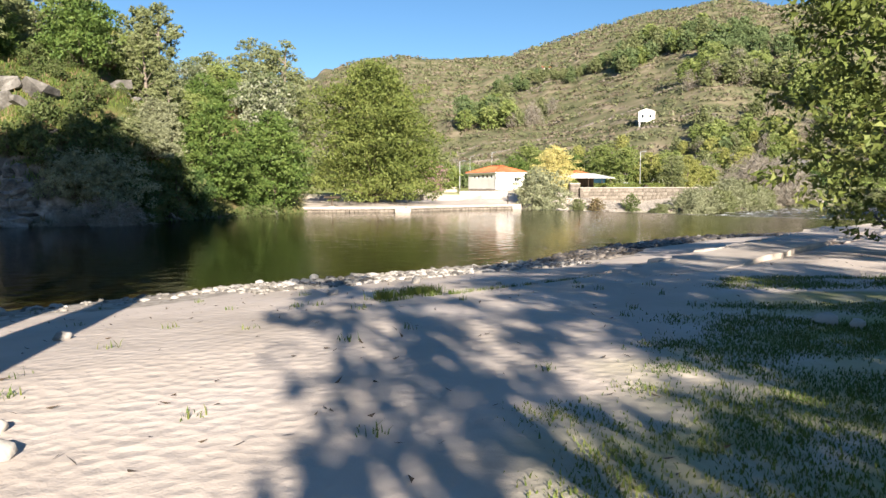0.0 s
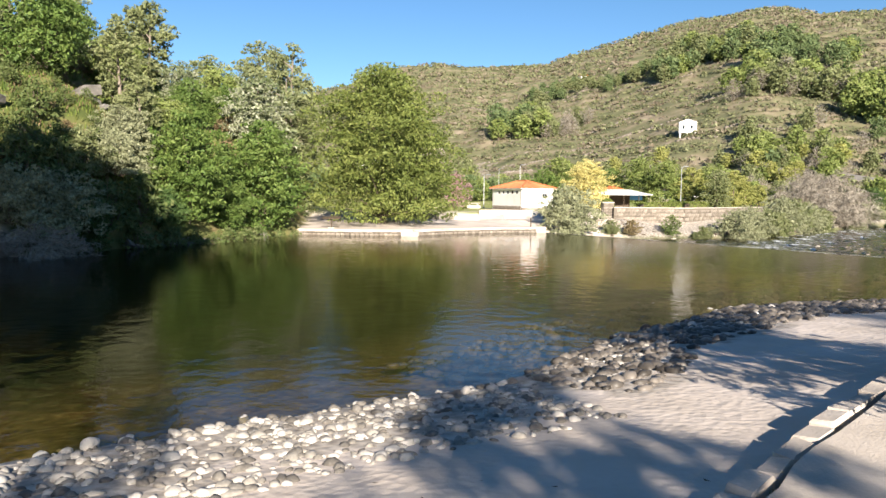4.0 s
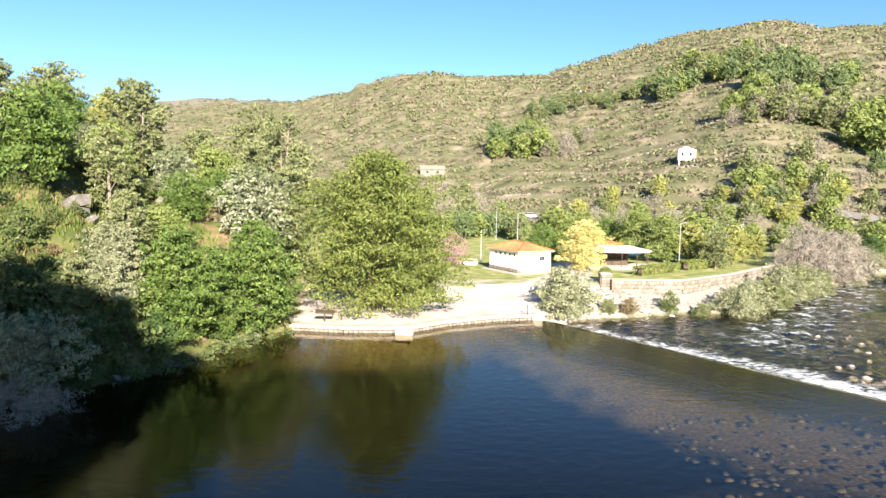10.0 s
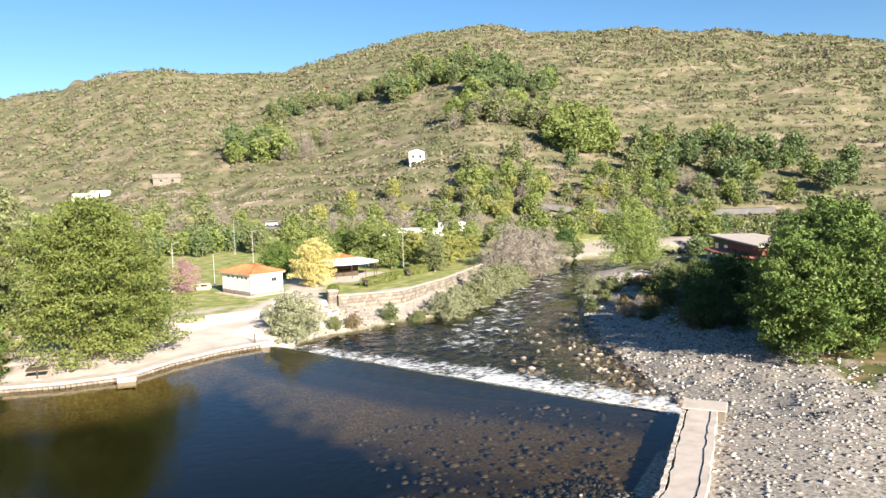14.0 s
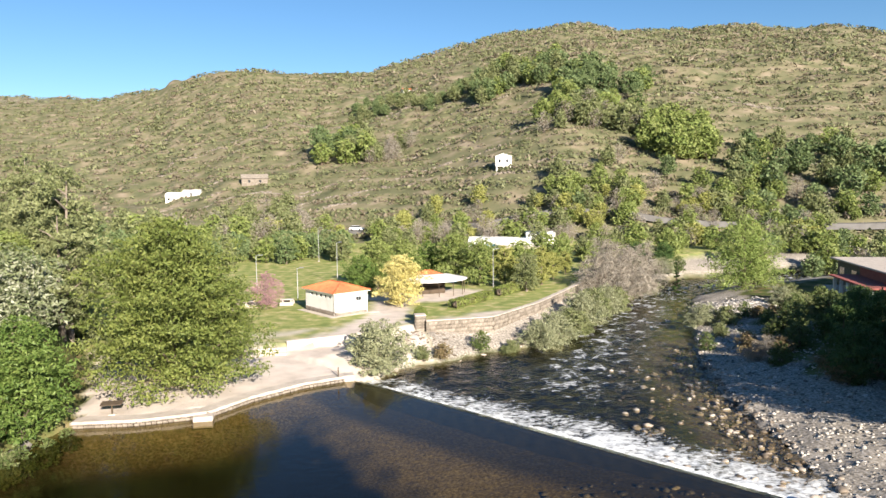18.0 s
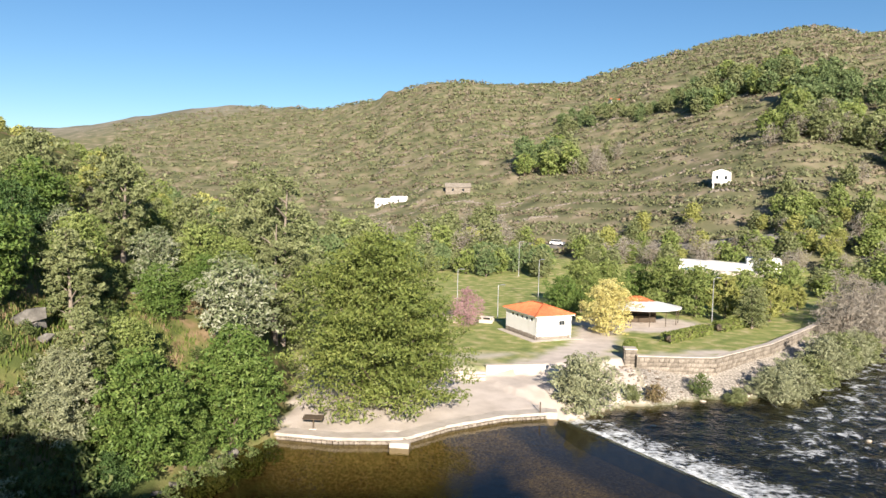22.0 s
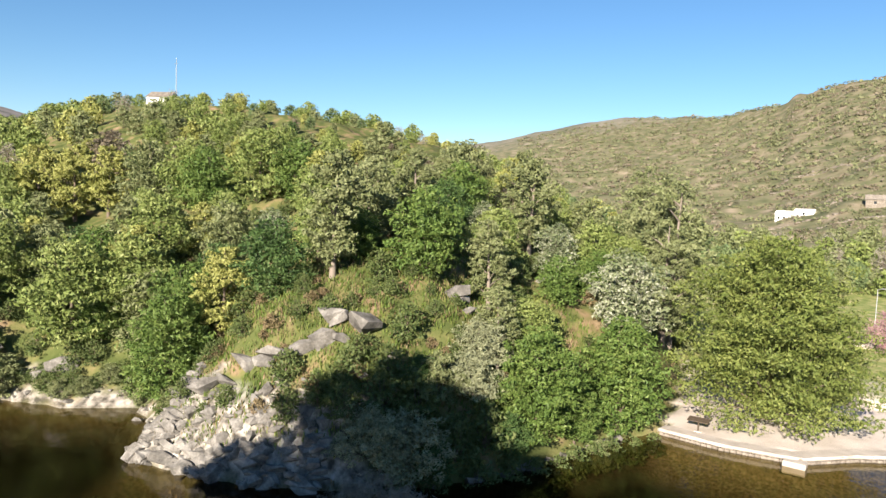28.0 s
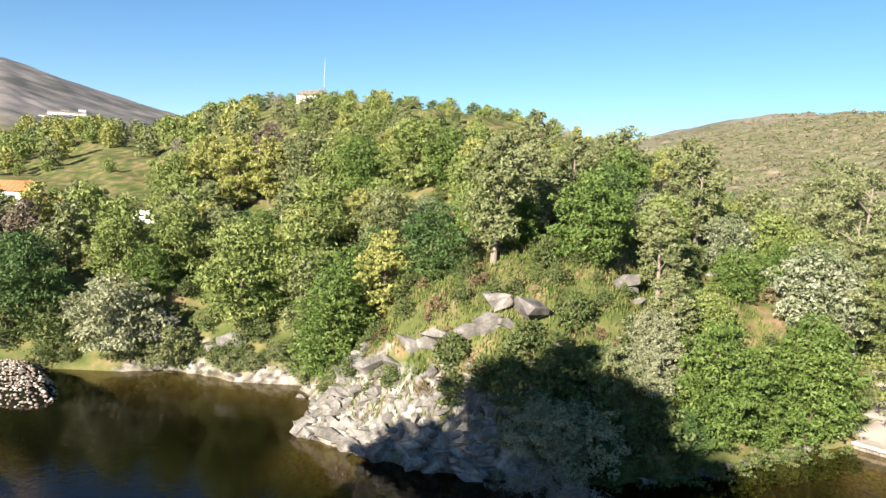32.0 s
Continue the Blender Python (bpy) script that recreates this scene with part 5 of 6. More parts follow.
# ---- the open-air pool beyond the trees ----
baths = thing("pool_building", "white terraced open-air pool building with parapets", "building", Matrix.Translation((50, 176, height(50, 176) - 0.3)) @ Matrix.Rotation(-0.25, 4, "Z"))
part("wall", boxed(-8, 6, -1.5, 8, 0, 2.3, 0.05), M["plaster"], baths)
part("wall", boxed(6, 13, 0, 6, 0, 3.6, 0.05), M["plaster"], baths)
part("deck", boxed(-8.3, 13.3, -5.5, -1.5, 0, 0.9, 0.05), M["concrete"], baths)
for i in range(9):
    part("parapet_post", boxed(-8 + i * 2.4, -7.6 + i * 2.4, -5.4, -5.1, 0.9, 1.8, 0.03), M["plaster"], baths)
part("basin_cover", boxed(-7.5, -1.5, -5.0, -1.8, 0.9, 1.05, 0.03), M["bluepaint"], baths, "blue pool cover")

# ---- the long building by the river bend ----
mill = thing("riverside_hall", "long stone hall with red band and white pillars", "building", Matrix.Translation((76, 87.5, 0.9)) @ Matrix.Rotation(math.atan2(20, 8), 4, "Z"))
part("wall", boxed(0, 24, -9, -2.2, 0, 3.9, 0.05), M["mortar"], mill)
part("band", boxed(-0.02, 14, -2.2, -1.9, 2.2, 3.7, 0.03), M["redpaint"], mill, "faded red fascia")
part("band", boxed(-0.3, 0.0, -9, -1.9, 2.2, 3.7, 0.03), M["redpaint"], mill, "faded red fascia")
part("roof", boxed(-0.8, 24.5, -9.5, -1.2, 3.9, 4.15, 0.05), M["concrete"], mill, "flat grey roof")
part("terrace", boxed(-1, 20, -2.2, 2.0, -1.2, 0.25, 0.05), M["concrete"], mill)
for i in range(6):
    part("pillar", boxed(0.3 + i * 2.7, 0.7 + i * 2.7, 1.2, 1.6, 0.25, 2.3, 0.03), M["plaster"], mill)
part("porch_roof", boxed(-0.3, 15, -1.9, 2.0, 2.3, 2.5, 0.03), M["redpaint"], mill)
for i in range(2):
    part("window", boxed(16 + i * 5, 18 + i * 5, -2.24, -2.17, 1.2, 2.8), M["glass"], mill)

# ---- road with a parked white car ----
ROAD = [(-40, 232), (-5, 222), (25, 206), (60, 196), (95, 180), (150, 165)]
rd = thing("valley_road", "narrow pale asphalt road along the mountain's foot", "road", kind="structure")
xs, ys, hs, _ = along(ROAD, np.linspace(0, 1, 60))
zs = np.maximum(heights(np.column_stack([xs, ys])), np.maximum(heights(np.column_stack([xs - np.sin(hs) * 2, ys + np.cos(hs) * 2])), heights(np.column_stack([xs + np.sin(hs) * 2, ys - np.cos(hs) * 2])))) + 0.15
bm = bmesh.new()
prev = None
for x, y, h, z in zip(xs, ys, hs, zs):
    row = [bm.verts.new((x - math.sin(h) * w, y + math.cos(h) * w, z - dz)) for w, dz in ((-2.6, 1.5), (-2.4, 0), (2.4, 0), (2.6, 1.5))]
    if prev:
        for k in range(3):
            bm.faces.new((prev[k], row[k], row[k + 1], prev[k + 1]))
    prev = row
bmesh.ops.recalc_face_normals(bm, faces=bm.faces[:])
part("carriageway", bm, M["asphalt"], rd)
ci = 18
car = thing("white_car", "small white car standing on the valley road", "car", Matrix.Translation((xs[ci], ys[ci], zs[ci])) @ Matrix.Rotation(hs[ci], 4, "Z"))
bm = bmesh.new()
sec = [(-2.0, 0.35, 0.75), (-1.9, 0.3, 0.95), (-1.2, 0.28, 1.0), (0.9, 0.28, 0.98), (1.85, 0.3, 0.85), (2.0, 0.35, 0.65)]
rr = [[bm.verts.new((x, s * 0.82, z)) for s, z in ((-1, a), (-1, b), (1, b), (1, a))] for x, a, b in sec]
for a, b in zip(rr, rr[1:]):
    for k in range(4):
        bm.faces.new((a[k], b[k], b[(k + 1) % 4], a[(k + 1) % 4]))
bm.faces.new(rr[0][::-1])
bm.faces.new(rr[-1])
bmesh.ops.recalc_face_normals(bm, faces=bm.faces[:])
part("body", bm, M["carpaint"], car)
bm = boxed(-1.7, 0.9, -0.74, 0.74, 0.98, 1.42, 0.18)
part("cabin", bm, M["glass"], car, "dark glazed cabin")
part("roof", boxed(-1.5, 0.5, -0.68, 0.68, 1.42, 1.47, 0.02), M["carpaint"], car)
for sx in (-1.3, 1.3):
    for sy in (-0.8, 0.8):
        part("wheel", rod(bmesh.new(), (sx, sy - 0.1, 0.31), (sx, sy + 0.1, 0.31), 0.31, sides=14), M["tyre"], car)

# ---- park and river-bank trees ----
BANK_TREES = [
    ("alder", -6.9, 71.5, 1.0), ("bright", -17.3, 53.8, 0.88), ("bright2", -14.7, 61.2, 1.02), ("whitebloom", -16.6, 66.5, 1.75),
    ("yellow", 16.3, 102.5, 1.05), ("pink", -1.4, 103.8, 1.0), ("willow", 10.6, 77.6, 1.3), ("willow2", 15.4, 80.6, 0.45),
    ("bare", -18.9, 41.6, 0.9), ("willow", -20.8, 44.6, 1.0), ("silverpop", -20.5, 53.8, 0.65), ("willow", -20.6, 50.5, 0.8),
]
for k, x, y, s in BANK_TREES:
    plant(k, x, y, s)
# willows lining the river wall
for k, x, y, s in (("willow2", 25.6, 83.6, 0.5), ("willow", 29.4, 85.2, 0.95), ("willow", 32.2, 88.2, 1.1), ("willow2", 35.5, 91.2, 1.1), ("willow", 38.5, 95.2, 1.15), ("willow2", 41.5, 99, 1.2), ("willow", 45, 103.5, 1.25), ("willow2", 48, 106.5, 1.2), ("bare", 52, 113, 1.9), ("bare", 57, 118.5, 2.0), ("bare", 48, 111, 1.7), ("bare", 54, 122, 1.9), ("willow", 60, 122.5, 1.2), ("scrub", 22.3, 83.8, 0.9), ("drybush", 17.5, 80.9, 1.0)):
    plant(k, x, y, s)
# park trees behind the kiosk
for k, x, y, s in (("fresh2", 11.5, 113, 1.0), ("fresh", 14.5, 118, 1.15), ("fresh", 18.5, 121, 1.1), ("fresh", 30.5, 118, 1.1), ("yellowgreen", 34, 116, 0.85), ("olive", 35.5, 109.5, 0.85), ("fresh", 38, 121, 1.0), ("yellowgreen", 40, 116, 0.8), ("yellowgreen", 44, 122, 0.6), ("fresh", 27.5, 122.5, 1.2), ("fresh2", 24, 127, 1.1), ("yellowgreen", 48, 127, 0.55), ("fresh", 45, 133, 0.5), ("dark", 36, 130, 0.9)):
    plant(k, x, y, s)
# the far bank and the river bend
for k, x, y, s in (("weeping", 72.5, 112, 1.05), ("bright", 46.3, 46.5, 1.15), ("bright2", 49.3, 50.5, 1.2), ("bright", 51.5, 45.5, 1.2), ("dark", 53, 55, 1.1), ("fresh2", 58, 60, 1.2), ("dark", 47.5, 60, 0.75), ("fresh", 64, 66, 1.3), ("dark", 57, 72, 0.7), ("willow", 52.3, 90.2, 0.8), ("willow2", 54.3, 88.0, 0.7), ("scrub", 57.5, 89.2, 0.8), ("willow", 66, 93.5, 0.7), ("willow2", 69.5, 97, 0.75), ("willow2", 50.2, 83, 0.5), ("scrub", 45.5, 78, 0.8), ("willow2", 64, 88, 0.8), ("cypress", 66, 121.5, 0.5), ("fresh", 77, 116, 0.9), ("yellowgreen", 80, 120, 0.8), ("scrub", 47, 68, 0.9), ("dark", 62, 76, 0.8), ("dark", 66, 80, 0.7), ("scrub", 55, 78, 1.2), ("scrub", 59, 82, 1.1), ("scrub", 52, 72, 1.2), ("drybush", 47.5, 73, 1.1), ("drybush", 49, 76, 1.0), ("bare", 46, 70, 0.5), ("bare", 48.3, 72, 0.5), ("scrub", 62, 86, 1.2), ("scrub", 65, 84, 1.3), ("scrub", 69, 90, 1.2), ("scrub", 72, 94, 1.0), ("scrub", 57, 74, 1.3), ("dark", 60, 70, 0.9), ("bright2", 57, 52, 1.4), ("bright", 63, 60, 1.4), ("dark", 69, 68, 1.3), ("scrub", 68, 84, 1.2), ("willow2", 63, 131, 0.9), ("scrub", 67, 133.5, 1.2), ("willow", 71, 136, 0.9), ("scrub", 76, 139, 1.3), ("dark", 74, 141, 0.8), ("scrub", 60.5, 128.5, 1.0), ("dark", 66, 137, 0.7)):
    plant(k, x, y, s)

# low growth hanging over the water below the bright pair
for k, x, y, s in (("scrub", -16.1, 51.6, 0.9), ("scrub", -15.6, 53.6, 0.8), ("scrub", -15.3, 55.4, 0.9), ("scrub", -14.7, 57.2, 0.85), ("scrub", -14.2, 58.8, 0.9), ("willow2", -14.9, 57.9, 0.6), ("scrub", -13.3, 60.9, 0.8), ("scrub", -16.9, 49.9, 1.0), ("dark", -17.6, 50.9, 0.45), ("bright", -16.0, 56.8, 0.5), ("scrub", -12.7, 62.8, 0.7), ("scrub", -18.0, 48.0, 1.0), ("scrub", -19.5, 45.4, 0.9), ("scrub", -21.3, 42.8, 0.8)):
    plant(k, x, y, s)

# undergrowth in the shade of the big trees
rs = np.random.RandomState(76)
for x, y in np.column_stack([rs.uniform(46, 78, 150), rs.uniform(58, 92, 150)]):
    if dist(np.array([x]), np.array([y]), EAST)[0] > 6.5 and not inside(np.array([x]), np.array([y]), RIVER)[0]:
        plant(("scrub", "drybush", "scrub")[rs.randint(3)], x, y, rs.uniform(0.5, 1.1))

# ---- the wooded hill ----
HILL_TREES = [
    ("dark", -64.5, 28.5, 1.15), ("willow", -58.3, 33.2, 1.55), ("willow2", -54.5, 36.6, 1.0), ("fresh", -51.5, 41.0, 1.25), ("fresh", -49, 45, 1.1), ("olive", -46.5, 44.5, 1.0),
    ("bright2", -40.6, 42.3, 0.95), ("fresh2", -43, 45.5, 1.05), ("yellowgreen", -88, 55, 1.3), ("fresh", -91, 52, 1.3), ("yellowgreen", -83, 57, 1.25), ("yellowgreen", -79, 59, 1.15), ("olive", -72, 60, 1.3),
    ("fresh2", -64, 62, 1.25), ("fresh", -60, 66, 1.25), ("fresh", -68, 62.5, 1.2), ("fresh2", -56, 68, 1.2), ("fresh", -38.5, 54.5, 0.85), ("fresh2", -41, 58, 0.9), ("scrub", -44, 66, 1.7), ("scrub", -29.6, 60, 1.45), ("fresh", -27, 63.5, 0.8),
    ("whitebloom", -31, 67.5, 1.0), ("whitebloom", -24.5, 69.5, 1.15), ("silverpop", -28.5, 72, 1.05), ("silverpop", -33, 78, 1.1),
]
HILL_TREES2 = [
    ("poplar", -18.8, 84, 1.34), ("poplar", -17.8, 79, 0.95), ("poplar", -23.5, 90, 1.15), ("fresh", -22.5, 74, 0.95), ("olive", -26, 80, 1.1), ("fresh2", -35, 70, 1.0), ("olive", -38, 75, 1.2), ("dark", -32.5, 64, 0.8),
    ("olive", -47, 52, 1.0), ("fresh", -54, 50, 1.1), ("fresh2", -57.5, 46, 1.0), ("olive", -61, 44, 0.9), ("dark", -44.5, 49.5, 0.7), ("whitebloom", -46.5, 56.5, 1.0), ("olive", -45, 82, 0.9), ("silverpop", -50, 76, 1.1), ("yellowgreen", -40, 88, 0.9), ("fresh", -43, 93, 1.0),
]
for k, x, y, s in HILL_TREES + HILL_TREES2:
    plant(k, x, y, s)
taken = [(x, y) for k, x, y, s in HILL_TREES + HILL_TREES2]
GLADE = [(-37, 36), (-38, 43.5), (-33, 48.5), (-28, 51), (-24.5, 56.5), (-19.5, 57), (-17.5, 52), (-17.5, 47), (-22, 40)]
PATHWAY = [(-92, 43), (-78, 48.5), (-66, 54), (-52, 60.5), (-42, 63.5)]
ORCHARD = [(-86, 40), (-86, 49), (-100, 56), (-118, 64), (-140, 68), (-155, 62), (-150, 46), (-125, 38), (-100, 34)]
rs = np.random.RandomState(77)
near_kinds = ["fresh"] * 5 + ["fresh2"] * 3 + ["olive"] * 4 + ["dark"] * 2 + ["silverpop"] * 2 + ["yellowgreen"] + ["whitebloom"]
mid_kinds = ["mid_fresh"] * 6 + ["mid_green"] * 4 + ["mid_olive"] * 5 + ["mid_dark"] * 2 + ["mid_yellow"] * 3 + ["mid_bare"] * 2
far_kinds = ["far_green"] * 3 + ["far_olive"] * 4 + ["far_fresh"] * 4 + ["far_yellow"] * 2 + ["far_dark"] * 2 + ["far_bare"]
CREST_AZ, CREST_EL = (20, 26, 29.4, 33.8, 38.4, 45, 52, 58, 62, 66, 70, 76), (0.5, 2.0, 3.4, 4.8, 6.1, 7.1, 7.5, 7.3, 6.4, 5.3, 4.5, 3.8)


def room_under_crest(x, y, z):
    """Height up to which a tree leaves the hill's crest line open behind it."""
    r, az = math.hypot(x - HUB[0], y - HUB[1]), math.degrees(math.atan2(HUB[0] - x, y - HUB[1]))
    el = np.interp(az, CREST_AZ, CREST_EL) - np.interp(r, (60, 100, 140, 180), (3.2, 1.7, 0.5, -0.1))
    return 16 + r * math.tan(math.radians(el)) - z


cand = np.column_stack([rs.uniform(-260, -18, 16000), rs.uniform(20, 210, 16000)])
cx, cy = cand[:, 0], cand[:, 1]
ok = inside(cx, cy, HILL) & ~inside(cx, cy, RIVER) & ~inside(cx, cy, GLADE) & (dist(cx, cy, PATHWAY) > 2.6) & (dist(cx, cy, WEST) > 3.2) & (dist(cx, cy, [(-96, 50), (-72, 40)]) > 4.5) & (dist(cx, cy, [(-168, 118), (-150, 106)]) > 5) & (np.hypot((cx + 118) / 9, (cy - 99) / 5) > 1)
cand = cand[ok]
grove = ripple(cand[:, 0], cand[:, 1], 26, 78)
in_orchard = inside(cand[:, 0], cand[:, 1], ORCHARD)
cand_z = heights(cand)
made = collections.Counter()
cells = collections.defaultdict(list)
for x, y in taken:
    cells[int(x // 8), int(y // 8)].append((x, y))
for (x, y), z, g, orchard in zip(cand, cand_z, grove, in_orchard):
    r = math.hypot(x - HUB[0], y - HUB[1])
    zone = "near" if r < 72 else "mid" if r < 118 else "far"
    gap = {"near": 3.4, "mid": 3.9, "far": 4.4}[zone] * (1.0 if g > -0.3 else 1.5)
    home = int(x // 8), int(y // 8)
    if any((x - a) ** 2 + (y - b) ** 2 < gap * gap for i in (-1, 0, 1) for j in (-1, 0, 1) for a, b in cells[home[0] + i, home[1] + j]):
        continue
    if made[zone] >= {"near": 105, "mid": 190, "far": 420}[zone]:
        continue
    cells[home].append((x, y))
    if orchard and rs.uniform() < 0.6:
        continue
    pool = {"near": near_kinds, "mid": mid_kinds, "far": far_kinds}[zone]
    k = pool[rs.randint(len(pool))]
    tall = {"near": 6.6, "mid": 6.5, "far": 7.5}[zone] if k != "whitebloom" else 4.2
    s = rs.uniform(0.65, 1.15) * (0.55 if orchard else 1.0) * (0.8 if zone == "far" else 1.0)
    s = min(s, room_under_crest(x, y, z) / tall)
    if s > 0.28:
        plant(k, x, y, s, z=z)
        made[zone] += 1
# low bushes on the open slope
spots = np.column_stack([rs.uniform(-62, -15, 1300), rs.uniform(35, 80, 1300)])
ok = inside(spots[:, 0], spots[:, 1], HILL) & (dist(spots[:, 0], spots[:, 1], WEST) > 2.2) & ~inside(spots[:, 0], spots[:, 1], RIVER)
spots = spots[ok]
n = 0
for x, y in spots:
    g = inside(np.array([x]), np.array([y]), GLADE)[0]
    if g and rs.uniform() < 0.75 or not g and rs.uniform() < 0.3:
        plant(("scrub", "drybush", "scrub", "scrub", "drybush")[rs.randint(5)], x, y, rs.uniform(0.35, 0.8) * (0.8 if g else 1.2))
        n += 1
    if n > 240:
        break


for x, y, h, w in zip(*along(WEST[8:13], np.linspace(0.05, 0.95, 16))[:3], rng.uniform(1.8, 4.0, 16)):
    plant("scrub", x + math.sin(h) * w, y - math.cos(h) * w, rng.uniform(0.6, 1.0))
for x, y, h, w, s in zip(*along(WEST[8:13], np.linspace(0.03, 0.97, 24))[:3], rng.uniform(0.5, 1.8, 24), rng.uniform(0.45, 0.8, 24)):
    plant("scrub" if s < 0.7 else "willow2", x + math.sin(h) * w, y - math.cos(h) * w, s * (1.0 if s < 0.7 else 0.6))
for x, y, h, w, s in zip(*along(WEST[12:15], np.linspace(0.02, 0.75, 30))[:3], rng.uniform(0.4, 4.5, 30), rng.uniform(0.5, 1.0, 30)):
    plant("scrub", x + math.sin(h) * w, y - math.cos(h) * w, s)
for k, x, y, s in (("fresh", -46.5, 46.0, 0.75), ("fresh2", -50, 42.5, 0.7), ("scrub", -62, 29.5, 1.3), ("scrub", -64.5, 27, 1.4), ("willow2", -60.5, 32, 0.9), ("dark", -67, 27, 1.1), ("scrub", -68, 23, 1.4), ("scrub", -71, 21, 1.3), ("dark", -73, 22, 1.0)):
    plant(k, x, y, s)
# thicket in the shade at the foot of the point
for k, x, y, s in (("willow", -22.6, 43.4, 0.85), ("scrub", -24.5, 43.2, 1.0), ("scrub", -26, 42.6, 0.9), ("scrub", -21.5, 46.5, 1.25), ("willow2", -21.6, 48.4, 0.9), ("scrub", -23.6, 46, 1.0), ("scrub", -19.4, 47.6, 1.2), ("bare", -20.6, 42.0, 0.8), ("scrub", -25.4, 45.2, 0.8), ("scrub", -18.6, 49.5, 1.3), ("dark", -19.5, 45.5, 0.45), ("willow", -21.3, 52.5, 0.8), ("scrub", -27.4, 41.4, 0.8), ("scrub", -28.6, 42.4, 0.9), ("scrub", -25.2, 44.0, 1.0), ("scrub", -23.0, 45.0, 1.1), ("dark", -22.2, 47.4, 0.4), ("scrub", -24.4, 48.6, 1.0), ("bare", -22.0, 41.2, 0.6)):
    plant(k, x, y, s)


def tufts(name, xy, blades, h, seed, material, label, spread=0.12, width=0.012):
    """Grass: every tuft a fan of bent narrow blades."""
    rs = np.random.RandomState(seed)
    xy = np.repeat(np.asarray(xy), blades, 0)
    n = len(xy)
    base = np.column_stack([xy + rs.normal(0, spread, (n, 2)), np.zeros(n)])
    base[:, 2] = heights(base[:, :2]) - 0.02
    a, hh, lean = rs.uniform(0, 6.28, n), h * rs.uniform(0.4, 1.2, n), rs.uniform(0.1, 0.7, n)
    d = np.stack([np.cos(a), np.sin(a), 0 * a], 1)
    s = np.stack([-np.sin(a), np.cos(a), 0 * a], 1) * (width * rs.uniform(0.7, 1.5, n))[:, None]
    mid = base + d * (hh * lean * 0.35)[:, None] + np.stack([0 * a, 0 * a, hh * 0.6], 1)
    tip = base + d * (hh * lean)[:, None] + np.stack([0 * a, 0 * a, hh], 1)
    v = np.stack([base - s, base + s, mid + s * 0.7, mid - s * 0.7, tip], 1).reshape(-1, 3)
    o = np.arange(n)[:, None] * 5
    f = np.concatenate([o + (0, 1, 2), o + (0, 2, 3), o + (3, 2, 4)])
    return stuff(name, mesh_from(name, v, f, M[material]), label, "grass")


gl = np.column_stack([rs.uniform(-42, -16, 6000), rs.uniform(35, 64, 6000)])
gl = gl[inside(gl[:, 0], gl[:, 1], HILL) & (dist(gl[:, 0], gl[:, 1], WEST) > 1.5)][:2600]
tufts("slope_grass", gl, 9, 0.36, 81, "grassblade", "long green grass on the open slope", 0.25, 0.035)
gl2 = gl[::2] + rs.normal(0, 1.0, gl[::2].shape)
tufts("slope_dry_grass", gl2, 6, 0.36, 82, "drygrass", "dry straw-coloured grass on the open slope", 0.25, 0.035)

# ---- rocks of the point ----
rock_data = []
for i in range(9):
    bm = hull_rock(600 + i, 10 + i % 5, 0.8)
    q = bpy.data.meshes.new("rock")
    bm.to_mesh(q)
    bm.free()
    q.materials.append(M["rock"])
    rock_data.append(q)


def rock(x, y, s, label, group="", z=None, sz=1.0, turn=None, sink=0.25, name="rock", tilt=0.0):
    o = new(name, rock_data[rng.randint(9)])
    tagged(o, label, "rock", group)
    zz = height(x, y) if z is None else z
    o.matrix_basis = Matrix.LocRotScale((x, y, zz + s * sz * (0.5 - sink)), Euler((rng.uniform(-0.4, 0.4) - tilt, rng.uniform(-0.4, 0.4), rng.uniform(0, 6.28) if turn is None else turn)), (s * rng.uniform(1.0, 2.2), s * rng.uniform(0.6, 1.0), s * sz * 0.85))
    return o


shore_label = "jagged pale granite slab rising from the water"
for i in range(290):
    x, y, h, _ = along(WEST[5:9], [rng.uniform(0, 1)])
    w = rng.uniform(0, 1) ** 1.3 * 3.4
    px, py = x[0] + math.sin(h[0]) * w, y[0] - math.cos(h[0]) * w
    rock(px, py, rng.uniform(0.2, 0.66) * (1.1 - w * 0.1), shore_label, "rocks of the point", z=max(-0.2, height(px, py)), sz=rng.uniform(0.8, 1.7), sink=0.4, turn=0.5 + rng.uniform(-0.5, 0.5), tilt=0.25)
for i in range(32):
    x, y, h, _ = along(WEST[8:13], [rng.uniform(0.0, 1)])
    w = rng.uniform(-0.3, 2.6)
    px, py = x[0] + math.sin(h[0]) * w, y[0] - math.cos(h[0]) * w
    rock(px, py, rng.uniform(0.2, 0.55), shore_label, "rocks of the far shore", z=max(-0.2, height(px, py)), sz=rng.uniform(0.6, 1.2))
for i in range(16):
    x, y, h, _ = along(WEST[1:5], [rng.uniform(0, 1)])
    rock(x[0], y[0], rng.uniform(0.2, 0.6), "grey rock at the foot of the bank", "rocks under the trees", z=-0.05)
for x, y, z, turn, size in ((-26.3, 46.4, 0.75, 0.9, (1.45, 1.1, 1.35)), (-27.6, 45.6, 0.35, 2.2, (1.0, 0.8, 0.95)), (-27.0, 45.2, 0.1, 0.3, (0.8, 0.7, 0.6))):
    o = tagged(new("crag_block", rock_data[3 if z > 0.5 else 6]), "great dark-faced granite block crowning the rocky point", "rock", "crag of the point")
    o.matrix_basis = Matrix.LocRotScale((x, y, height(x, y) + z), Euler((-0.35, 0.2, turn)), size)
